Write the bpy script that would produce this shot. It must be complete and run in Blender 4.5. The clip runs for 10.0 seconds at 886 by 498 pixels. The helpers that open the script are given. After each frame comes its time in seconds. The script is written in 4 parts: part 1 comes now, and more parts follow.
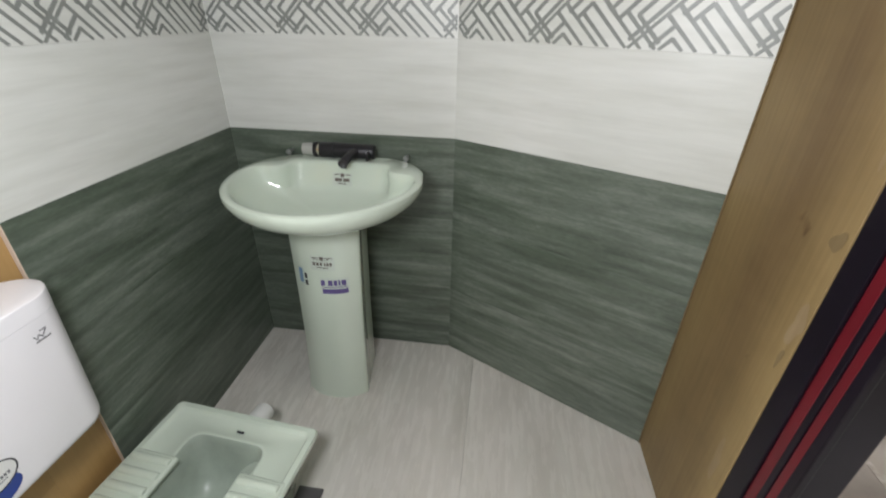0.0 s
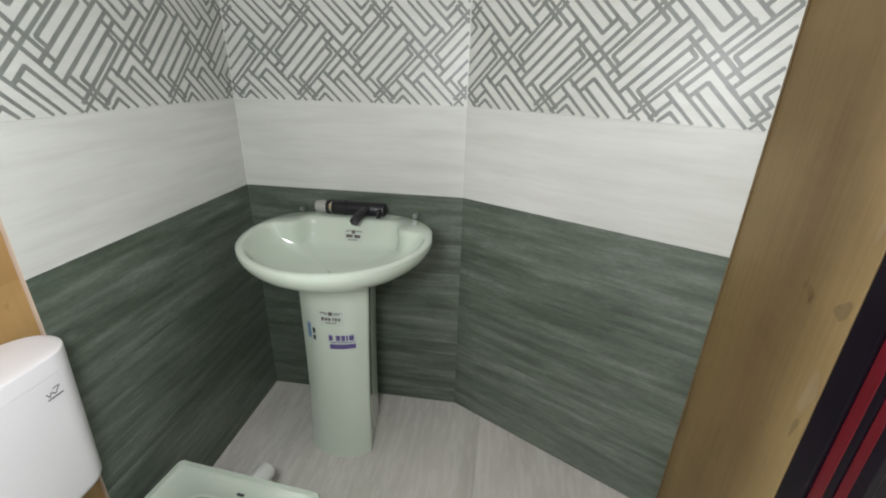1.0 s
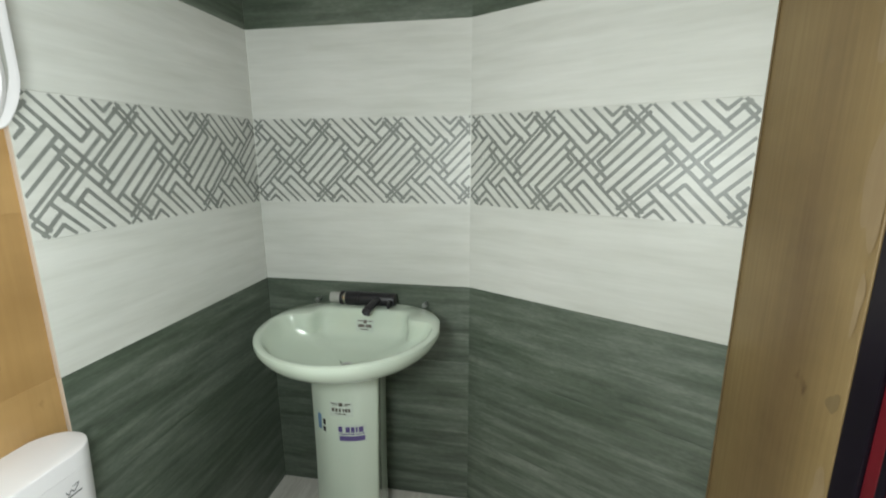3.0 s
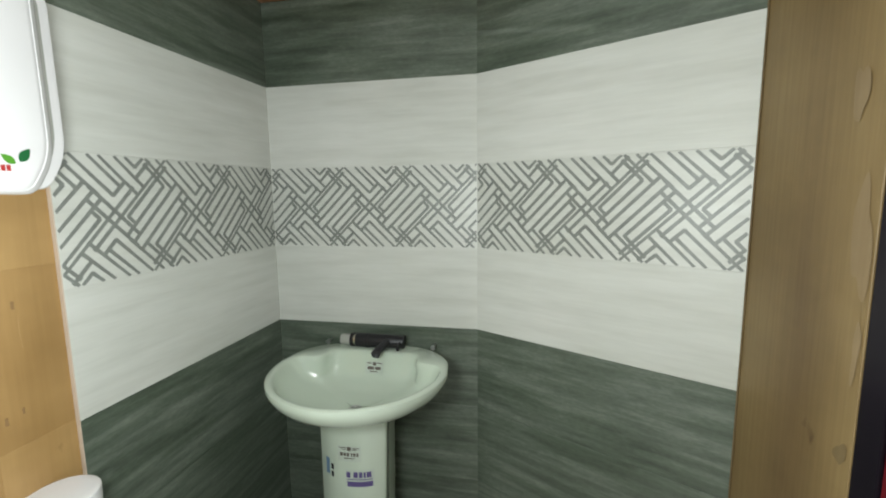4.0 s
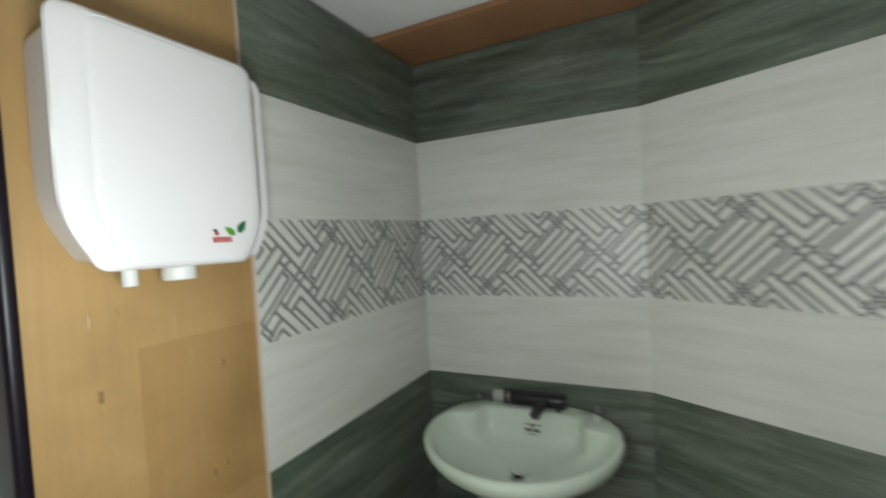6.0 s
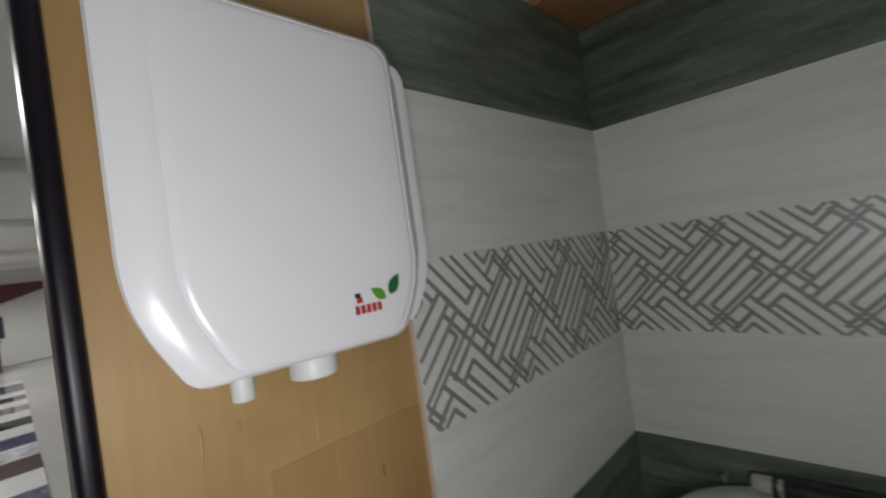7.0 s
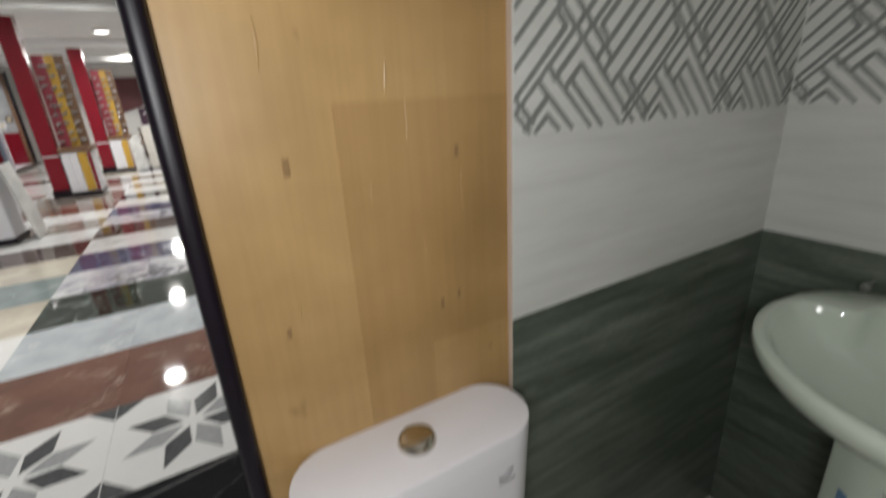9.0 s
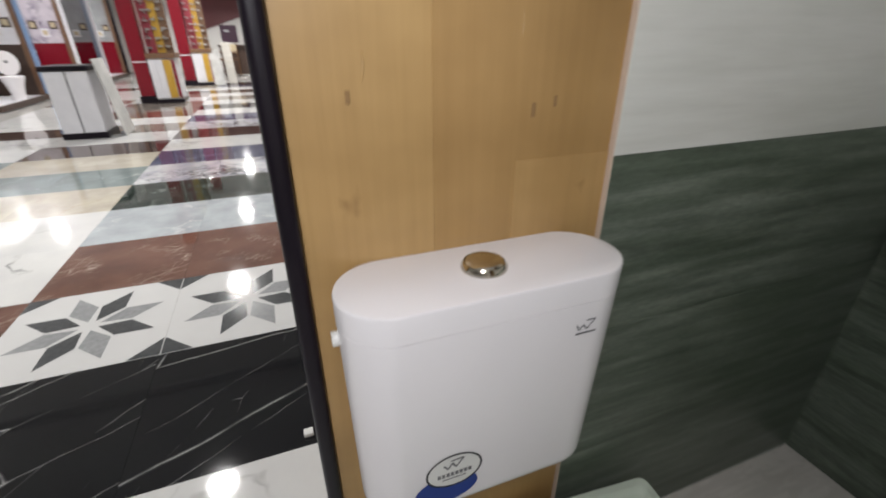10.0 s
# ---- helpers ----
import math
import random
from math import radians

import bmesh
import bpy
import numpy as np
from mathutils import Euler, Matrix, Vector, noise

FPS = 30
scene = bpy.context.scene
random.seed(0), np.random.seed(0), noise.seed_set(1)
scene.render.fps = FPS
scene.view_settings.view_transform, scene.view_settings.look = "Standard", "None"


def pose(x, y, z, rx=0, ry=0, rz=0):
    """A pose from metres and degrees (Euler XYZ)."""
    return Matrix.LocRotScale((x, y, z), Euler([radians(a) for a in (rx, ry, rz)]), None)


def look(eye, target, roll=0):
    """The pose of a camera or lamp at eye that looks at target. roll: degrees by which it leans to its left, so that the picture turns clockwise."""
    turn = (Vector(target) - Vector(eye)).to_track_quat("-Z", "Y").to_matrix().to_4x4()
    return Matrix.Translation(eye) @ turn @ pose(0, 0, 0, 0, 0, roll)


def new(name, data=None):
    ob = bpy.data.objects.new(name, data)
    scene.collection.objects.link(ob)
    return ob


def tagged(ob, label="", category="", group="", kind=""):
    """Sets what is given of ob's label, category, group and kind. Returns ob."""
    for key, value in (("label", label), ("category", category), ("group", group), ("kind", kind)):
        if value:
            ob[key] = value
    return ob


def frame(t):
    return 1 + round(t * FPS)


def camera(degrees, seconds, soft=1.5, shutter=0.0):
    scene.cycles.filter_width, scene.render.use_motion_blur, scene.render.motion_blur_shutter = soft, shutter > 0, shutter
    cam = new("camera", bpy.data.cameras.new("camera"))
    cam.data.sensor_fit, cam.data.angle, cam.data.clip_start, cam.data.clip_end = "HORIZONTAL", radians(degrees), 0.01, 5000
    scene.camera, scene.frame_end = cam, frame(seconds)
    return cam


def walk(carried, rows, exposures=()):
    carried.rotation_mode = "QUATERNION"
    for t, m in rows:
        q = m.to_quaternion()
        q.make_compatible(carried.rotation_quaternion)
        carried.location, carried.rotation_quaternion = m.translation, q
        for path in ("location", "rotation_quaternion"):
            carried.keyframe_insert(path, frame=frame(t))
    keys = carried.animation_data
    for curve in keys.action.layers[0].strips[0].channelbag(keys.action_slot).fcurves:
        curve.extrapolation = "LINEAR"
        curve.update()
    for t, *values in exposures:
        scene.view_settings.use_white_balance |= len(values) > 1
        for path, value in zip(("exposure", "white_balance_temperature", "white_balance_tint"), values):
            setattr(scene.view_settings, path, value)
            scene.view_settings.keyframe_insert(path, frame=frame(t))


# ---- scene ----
cam = camera(91.3, 10.0, soft=1.9, shutter=0.6)
PATH = [
    (0, (0.947, -1.435, 1.278), (0.729, 0.301, 0.308), 1.1),
    (0.5, (0.937, -1.442, 1.301), (0.696, 0.347, 0.439), 1.1),
    (1, (0.93, -1.447, 1.313), (0.683, 0.382, 0.542), 1.5),
    (1.5, (0.936, -1.457, 1.326), (0.687, 0.403, 0.633), 1.4),
    (2, (0.95, -1.469, 1.344), (0.678, 0.418, 0.74), 0.9),
    (2.5, (0.954, -1.485, 1.358), (0.656, 0.423, 0.838), 0.4),
    (4, (0.989, -1.532, 1.402), (0.59, 0.41, 1.141), -0.7),
    (4.5, (0.988, -1.547, 1.412), (0.594, 0.402, 1.202), -0.8),
    (5, (0.981, -1.567, 1.424), (0.554, 0.38, 1.261), -1.1),
    (5.5, (0.944, -1.582, 1.427), (0.348, 0.323, 1.302), -1.6),
    (6, (0.84, -1.498, 1.437), (-0.056, 0.288, 1.371), -3.3),
    (6.2, (0.771, -1.431, 1.46), (-0.27, 0.276, 1.39), -3.8),
    (7.3, (0.504, -1.253, 1.507), (-0.945, 0.125, 1.563), -8.9),
    (7.5, (0.485, -1.253, 1.506), (-0.982, 0.104, 1.573), -8.8),
    (8, (0.47, -1.228, 1.478), (-1.107, 0.002, 1.443), -6.5),
    (8.5, (0.501, -1.209, 1.387), (-1.155, -0.149, 1.016), -5.3),
    (9, (0.514, -1.206, 1.265), (-1.137, -0.3, 0.595), -3.4),
    (9.5, (0.483, -1.216, 1.169), (-1.101, -0.501, 0.179), -3.3),
    (10, (0.464, -1.222, 1.046), (-1.216, -0.587, 0.166), -0.1),
]
EXPOSURES = [(0, -0.04, 6330, 10), (1.2, -0.1, 6330, 7), (2.5, -0.14, 6340, -1), (5.0, -0.26, 6430, 0), (5.5, -0.42, 6400, -1), (6.2, -1.0, 6330, 0), (7.3, -1.68, 6400, 12), (8.0, -1.72, 6550, 14), (8.5, -1.72, 6700, 13), (9.0, -1.06, 6500, 10), (10, -0.76, 6430, 12)]
walk(cam, [(t, look(eye, target, roll)) for t, eye, target, roll in PATH], EXPOSURES)

# ---- light ----
world = bpy.data.worlds.new("world")
scene.world = world
world.use_nodes = True
world.node_tree.nodes["Background"].inputs[0].default_value = (0.9, 0.95, 1.0, 1)
world.node_tree.nodes["Background"].inputs[1].default_value = 0.02
CEIL = 2.75
LAMP_WATTS = 124.0
LAMP_COLOUR = (1.0, 0.985, 0.94)
# the lone lamp at (4.6, -0.1) is unseen, added to brighten the east floor
LAMPS = [(x, y) for y in (-2.2, -5.87) for x in (-14.5, -10.4, -6.75, -2.76)] + [(4.6, -0.1)]
for lx, ly in LAMPS:
    data = bpy.data.lights.new("lamp_light", "AREA")
    data.shape, data.size = "DISK", 0.22
    data.energy, data.color = LAMP_WATTS * (1.45 if lx < -9 and ly > -3 else 0.9), LAMP_COLOUR
    new("lamp_light", data).matrix_world = pose(lx, ly, CEIL - 0.05)
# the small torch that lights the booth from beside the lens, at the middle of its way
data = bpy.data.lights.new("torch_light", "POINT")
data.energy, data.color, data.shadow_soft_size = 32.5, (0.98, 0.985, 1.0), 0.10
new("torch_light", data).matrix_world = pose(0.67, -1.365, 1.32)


# ---- materials ----
def nodes_of(name):
    m = bpy.data.materials.new(name)
    m.use_nodes = True
    nt = m.node_tree
    return m, nt, nt.nodes["Principled BSDF"]


def mapped(nt, scale, vary=True):
    """Object coordinates, scaled, shifted by the object's own random number."""
    tc = nt.nodes.new("ShaderNodeTexCoord")
    mp = nt.nodes.new("ShaderNodeMapping")
    mp.inputs["Scale"].default_value = scale
    nt.links.new(tc.outputs["Object"], mp.inputs["Vector"])
    if vary:
        info = nt.nodes.new("ShaderNodeObjectInfo")
        mul = nt.nodes.new("ShaderNodeVectorMath")
        mul.operation = "SCALE"
        mul.inputs[0].default_value = (37.0, 53.0, 71.0)
        nt.links.new(info.outputs["Random"], mul.inputs["Scale"])
        nt.links.new(mul.outputs[0], mp.inputs["Location"])
    return mp


def ramp(nt, source, stops):
    r = nt.nodes.new("ShaderNodeValToRGB")
    while len(r.color_ramp.elements) < len(stops):
        r.color_ramp.elements.new(0.5)
    for e, (p, c) in zip(r.color_ramp.elements, stops):
        e.position, e.color = p, (*c, 1)
    nt.links.new(source, r.inputs["Fac"])
    return r


def noise_of(nt, mp, scale, detail=4.0, rough=0.55):
    n = nt.nodes.new("ShaderNodeTexNoise")
    n.inputs["Scale"].default_value = scale
    n.inputs["Detail"].default_value = detail
    n.inputs["Roughness"].default_value = rough
    nt.links.new(mp.outputs[0], n.inputs["Vector"])
    return n


def mix(nt, kind, fac, a, b):
    n = nt.nodes.new("ShaderNodeMix")
    n.data_type, n.blend_type = "RGBA", kind
    if isinstance(fac, (int, float)):
        n.inputs["Factor"].default_value = fac
    else:
        nt.links.new(fac, n.inputs["Factor"])
    for sock, v in ((n.inputs[6], a), (n.inputs[7], b)):
        if isinstance(v, tuple):
            sock.default_value = (*v, 1)
        else:
            nt.links.new(v, sock)
    return n.outputs[2]


def bump(nt, bsdf, height, strength, distance=0.002):
    b = nt.nodes.new("ShaderNodeBump")
    b.inputs["Strength"].default_value = strength
    b.inputs["Distance"].default_value = distance
    nt.links.new(height, b.inputs["Height"])
    nt.links.new(b.outputs[0], bsdf.inputs["Normal"])


def streaked(name, dark, mid, light, rough, coarse=(1.6, 1, 26), fine=(5, 1, 160), relief=0.12, grain=0.75, cloudy=0.8, bands=0.0):
    """A glazed tile printed with long uneven streaks along its own x axis."""
    m, nt, p = nodes_of(name)
    a = noise_of(nt, mapped(nt, coarse), 1.0, 5, 0.6)
    b = noise_of(nt, mapped(nt, fine), 1.0, 3, 0.6)
    c = noise_of(nt, mapped(nt, (3, 3, 5)), 1.0, 3)
    base = ramp(nt, a.outputs[0], [(0.3, dark), (0.52, mid), (0.72, light)])
    fleck = ramp(nt, b.outputs[0], [(0.3, (0.72, 0.72, 0.72)), (0.7, (1.0, 1.0, 1.0))])
    col = mix(nt, "MULTIPLY", grain, base.outputs[0], fleck.outputs[0])
    cloud = ramp(nt, c.outputs[0], [(0.35, (0.86, 0.88, 0.86)), (0.7, (1, 1, 1))])
    col = mix(nt, "MULTIPLY", cloudy, col, cloud.outputs[0])
    if bands:
        d = noise_of(nt, mapped(nt, (2.4, 1, 22)), 1.0, 3, 0.5)
        e = noise_of(nt, mapped(nt, (14, 1, 30)), 1.0, 4, 0.6)
        broad = ramp(nt, d.outputs[0], [(0.36, (0.58, 0.63, 0.57)), (0.62, (1, 1, 1))])
        col = mix(nt, "MULTIPLY", bands, col, broad.outputs[0])
        veil = ramp(nt, e.outputs[0], [(0.56, (0, 0, 0)), (0.74, (0.035, 0.038, 0.034))])
        col = mix(nt, "ADD", bands, col, veil.outputs[0])
    nt.links.new(col, p.inputs["Base Color"])
    rr = nt.nodes.new("ShaderNodeMapRange")
    rr.inputs["To Min"].default_value, rr.inputs["To Max"].default_value = rough - 0.06, rough + 0.1
    nt.links.new(b.outputs[0], rr.inputs["Value"])
    nt.links.new(rr.outputs[0], p.inputs["Roughness"])
    bump(nt, p, b.outputs[0], relief, 0.001)
    return m


def plain(name, colour, rough, metal=0.0, spread=0.08, size=9.0, relief=0.03, coat=0.0):
    """One colour with faint blotches and fine relief."""
    m, nt, p = nodes_of(name)
    mp = mapped(nt, (1, 1, 1))
    n = noise_of(nt, mp, size, 5)
    lo = tuple(c * (1 - spread) for c in colour)
    r = ramp(nt, n.outputs[0], [(0.3, lo), (0.7, colour)])
    nt.links.new(r.outputs[0], p.inputs["Base Color"])
    p.inputs["Roughness"].default_value, p.inputs["Metallic"].default_value = rough, metal
    p.inputs["Coat Weight"].default_value = coat
    p.inputs["Coat Roughness"].default_value = 0.05
    f = noise_of(nt, mp, size * 14, 3)
    bump(nt, p, f.outputs[0], relief, 0.001)
    return m


def board(name, dark, mid, light, rough, grain=0.4):
    """Thin veneer board with upright grain, broad bands and faint dents."""
    m, nt, p = nodes_of(name)
    band = noise_of(nt, mapped(nt, (3.2, 3.2, 0.35), False), 1.0, 2, 0.4)
    fine = noise_of(nt, mapped(nt, (90, 90, 3.5), False), 1.0, 4, 0.6)
    blot = noise_of(nt, mapped(nt, (2.6, 2.6, 3.4), False), 1.0, 4, 0.6)
    speck = noise_of(nt, mapped(nt, (16, 16, 9), False), 1.0, 3, 0.6)
    base = ramp(nt, band.outputs[0], [(0.35, dark), (0.5, mid), (0.66, light)])
    g = ramp(nt, fine.outputs[0], [(0.3, (0.82, 0.79, 0.74)), (0.65, (1, 1, 1))])
    col = mix(nt, "MULTIPLY", grain, base.outputs[0], g.outputs[0])
    q = ramp(nt, blot.outputs[0], [(0.36, (0.74, 0.71, 0.66)), (0.62, (1, 1, 1))])
    col = mix(nt, "MULTIPLY", 0.85, col, q.outputs[0])
    s = ramp(nt, speck.outputs[0], [(0.22, (0.45, 0.36, 0.28)), (0.3, (1, 1, 1))])
    col = mix(nt, "MULTIPLY", 0.8, col, s.outputs[0])
    nt.links.new(col, p.inputs["Base Color"])
    p.inputs["Roughness"].default_value = rough
    bump(nt, p, fine.outputs[0], 0.15, 0.001)
    return m


def scratches(nt, turn, spread, scale, width, chance, bend=0.05):
    """Thin, nearly straight veins that run along one direction, broken here and there."""
    mp = mapped(nt, (1, 1, 1))
    bent = noise_of(nt, mp, 3.5, 3)
    off = nt.nodes.new("ShaderNodeVectorMath")
    off.operation = "MULTIPLY_ADD"
    off.inputs[1].default_value = (bend, bend, 0)
    nt.links.new(bent.outputs["Color"], off.inputs[0])
    nt.links.new(mp.outputs[0], off.inputs[2])
    rot = nt.nodes.new("ShaderNodeMapping")
    rot.inputs["Rotation"].default_value = (0, 0, radians(turn))
    nt.links.new(off.outputs[0], rot.inputs["Vector"])
    st = nt.nodes.new("ShaderNodeMapping")
    st.inputs["Scale"].default_value = (scale / spread, scale, 0.01)
    nt.links.new(rot.outputs[0], st.inputs["Vector"])
    v = nt.nodes.new("ShaderNodeTexVoronoi")
    v.feature = "DISTANCE_TO_EDGE"
    nt.links.new(st.outputs[0], v.inputs["Vector"])
    lines = ramp(nt, v.outputs["Distance"], [(0.0, (1, 1, 1)), (width, (0, 0, 0))])
    fade = noise_of(nt, mp, 5.0, 3)
    keep = ramp(nt, fade.outputs[0], [(0.62 - 0.3 * chance, (0, 0, 0)), (0.78 - 0.3 * chance, (1, 1, 1))])
    return mix(nt, "MULTIPLY", 1.0, lines.outputs[0], keep.outputs[0])


def veined(name, ground, low, vein, rough, sets, gloss=0.5):
    """Polished stone with one or more sets of thin straight veins."""
    m, nt, p = nodes_of(name)
    cloud = noise_of(nt, mapped(nt, (1, 1, 1)), 4.0, 5)
    col = ramp(nt, cloud.outputs[0], [(0.35, low), (0.65, ground)]).outputs[0]
    for turn, spread, scale, width, chance in sets:
        col = mix(nt, "MIX", scratches(nt, turn, spread, scale, width, chance), col, vein)
    nt.links.new(col, p.inputs["Base Color"])
    p.inputs["Roughness"].default_value, p.inputs["Specular IOR Level"].default_value = rough, gloss
    return m


def marble(name, ground, vein, rough=0.06, scale=2.2, width=0.03, tint=None):
    m, nt, p = nodes_of(name)
    mp = mapped(nt, (1, 1, 1))
    warp = noise_of(nt, mp, 1.5, 5, 0.6)
    off = nt.nodes.new("ShaderNodeVectorMath")
    off.operation = "MULTIPLY_ADD"
    off.inputs[1].default_value = (0.9, 0.9, 0.9)
    nt.links.new(warp.outputs["Color"], off.inputs[0])
    nt.links.new(mp.outputs[0], off.inputs[2])
    v = nt.nodes.new("ShaderNodeTexVoronoi")
    v.feature = "DISTANCE_TO_EDGE"
    v.inputs["Scale"].default_value = scale
    nt.links.new(off.outputs[0], v.inputs["Vector"])
    fade = noise_of(nt, mp, 3.1, 3)
    lines = ramp(nt, v.outputs["Distance"], [(0.0, (1, 1, 1)), (width, (0, 0, 0))])
    keep = ramp(nt, fade.outputs[0], [(0.45, (0, 0, 0)), (0.62, (1, 1, 1))])
    mask = mix(nt, "MULTIPLY", 1.0, lines.outputs[0], keep.outputs[0])
    cloud = noise_of(nt, mp, 4.0, 5)
    lo = tint or tuple(c * 0.72 for c in ground)
    base = ramp(nt, cloud.outputs[0], [(0.35, lo), (0.65, ground)])
    col = mix(nt, "MIX", mask, base.outputs[0], vein)
    nt.links.new(col, p.inputs["Base Color"])
    p.inputs["Roughness"].default_value = rough
    return m


def glow(name, colour, strength):
    m, nt, p = nodes_of(name)
    p.inputs["Base Color"].default_value = (*colour, 1)
    p.inputs["Emission Color"].default_value = (*colour, 1)
    p.inputs["Emission Strength"].default_value = strength
    return m


M_DARK = streaked("green_grey_glaze", (0.106, 0.127, 0.100), (0.168, 0.196, 0.159), (0.246, 0.274, 0.232), 0.30, coarse=(4.0, 1, 44), fine=(60, 1, 170), grain=0.85, cloudy=1.0, bands=0.9)
M_LIGHT = streaked("cream_glaze", (0.64, 0.64, 0.60), (0.70, 0.70, 0.665), (0.745, 0.745, 0.715), 0.36, coarse=(3, 1, 30), fine=(9, 1, 120), relief=0.03, grain=0.16, cloudy=0.45)
M_FLOOR = streaked("pale_floor_glaze", (0.62, 0.585, 0.535), (0.69, 0.655, 0.605), (0.73, 0.70, 0.65), 0.25, coarse=(2.2, 1, 14), fine=(9, 1, 60), relief=0.02, grain=0.12, cloudy=0.8)
M_PRINT = plain("grey_print", (0.252, 0.264, 0.246), 0.38, spread=0.25, size=40)
M_GROUT = plain("pale_grout", (0.46, 0.46, 0.42), 0.9)
M_WHITE_EDGE = plain("pale_tile_edge", (0.62, 0.5, 0.4), 0.7)
M_PLY_L = board("maple_veneer", (0.365, 0.215, 0.078), (0.455, 0.283, 0.112), (0.515, 0.333, 0.140), 0.42)
M_PLY_D = board("amber_veneer", (0.325, 0.19, 0.066), (0.40, 0.243, 0.092), (0.455, 0.283, 0.115), 0.42)
M_PLY_R = board("brown_veneer", (0.185, 0.120, 0.055), (0.245, 0.168, 0.074), (0.30, 0.212, 0.094), 0.55, 0.85)
M_SCUFF = board("scuffed_veneer", (0.228, 0.158, 0.080), (0.268, 0.19, 0.102), (0.31, 0.226, 0.125), 0.6)
M_SPOT = board("worn_veneer", (0.145, 0.095, 0.045), (0.175, 0.12, 0.056), (0.205, 0.145, 0.068), 0.6)
M_TOPBOARD = board("red_brown_veneer", (0.26, 0.13, 0.065), (0.34, 0.17, 0.085), (0.38, 0.2, 0.1), 0.5)
M_BLACK = plain("black_lacquer", (0.008, 0.005, 0.010), 0.34, spread=0.3)
M_BLACK.node_tree.nodes["Principled BSDF"].inputs["Specular IOR Level"].default_value = 0.28
M_RED = plain("dark_red_lacquer", (0.115, 0.005, 0.011), 0.35, spread=0.2)
M_CERAMIC = plain("pale_green_ceramic", (0.60, 0.672, 0.572), 0.10, spread=0.02, relief=0.0, coat=0.5)
M_WELL_GLAZE = plain("dull_green_glaze", (0.40, 0.46, 0.39), 0.3, spread=0.2, size=14)
M_PLASTIC = plain("white_plastic", (0.82, 0.80, 0.82), 0.22, spread=0.02, relief=0.01)
M_PLASTIC_DULL = plain("white_pipe_plastic", (0.74, 0.74, 0.72), 0.4, spread=0.04)
M_TAP = plain("matt_black_coating", (0.007, 0.006, 0.009), 0.42, spread=0.1)
M_CHROME = plain("chrome", (0.62, 0.58, 0.5), 0.12, metal=1.0, spread=0.1)
M_STEEL = plain("dull_steel", (0.5, 0.5, 0.5), 0.35, metal=1.0)
M_GREY_CAP = plain("grey_plastic", (0.38, 0.38, 0.35), 0.4)
M_INK = plain("dark_ink", (0.03, 0.03, 0.035), 0.5)
M_GREYINK = plain("grey_ink", (0.16, 0.16, 0.17), 0.5)
M_BLUE = plain("blue_film", (0.02, 0.05, 0.26), 0.3)
M_PALEBLUE = plain("pale_blue_film", (0.16, 0.27, 0.42), 0.35)
M_PURPLE = plain("purple_film", (0.11, 0.08, 0.24), 0.4)
M_BROWN_INK = plain("brown_ink", (0.12, 0.10, 0.085), 0.5)
M_FILM = plain("clear_pale_film", (0.58, 0.64, 0.57), 0.25)
M_REDINK = plain("red_ink", (0.45, 0.03, 0.03), 0.4)
M_LEAF = plain("leaf_green_film", (0.10, 0.32, 0.03), 0.35)
M_LEAF_DARK = plain("deep_green_film", (0.012, 0.13, 0.035), 0.35)
M_NAIL = plain("brown_mark", (0.31, 0.185, 0.078), 0.8, spread=0.25, size=80)
M_CEIL = plain("white_ceiling_paint", (0.74, 0.74, 0.73), 0.85, size=3)
M_WALLPAINT = plain("off_white_paint", (0.76, 0.75, 0.73), 0.7, size=2)
M_MAROON = plain("maroon_panel", (0.13, 0.03, 0.035), 0.45, size=3)
M_REDCOL = plain("red_column_paint", (0.19, 0.008, 0.018), 0.25, size=3)
M_YELLOW = plain("ochre_panel", (0.50, 0.30, 0.04), 0.4)
M_CABWHITE = plain("white_panel", (0.72, 0.72, 0.76), 0.3)
M_TEALPOST = plain("grey_blue_paint", (0.25, 0.30, 0.38), 0.4)
M_WOOD = plain("brown_wood", (0.16, 0.085, 0.045), 0.5, size=6)
M_CREAMSEAT = plain("cream_cloth", (0.5, 0.42, 0.28), 0.8)
M_LAMP = glow("lamp_glass", (1.0, 0.98, 0.94), 14.0)
M_LAMPRING = plain("lamp_ring_white", (0.8, 0.8, 0.8), 0.4)
M_GREENBEAM = plain("dark_green_metal", (0.02, 0.05, 0.04), 0.5)
M_DARKWOOD = plain("dark_wood", (0.06, 0.034, 0.024), 0.4, size=6, spread=0.3)


# ---- mesh helpers ----
def link_mesh(name, bm, mat, parent=None, label="", smooth=False):
    bmesh.ops.recalc_face_normals(bm, faces=bm.faces)
    me = bpy.data.meshes.new(name)
    if smooth:
        for f in bm.faces:
            f.smooth = True
    bm.to_mesh(me)
    bm.free()
    me.materials.append(mat)
    if smooth:
        me.set_sharp_from_angle(angle=radians(smooth if smooth is not True else 40))
    ob = new(name, me)
    if parent is not None:
        ob.parent = parent
    if label:
        tagged(ob, label)
    return ob


def part(name, bm, mat, parent, label="", smooth=False):
    return link_mesh(name, bm, mat, parent, label, smooth)


def thing(name, label, category, m=None, group="", kind=""):
    ob = new(name)
    ob.empty_display_size = 0.1
    if m is not None:
        ob.matrix_world = m
    return tagged(ob, label, category, group, kind)


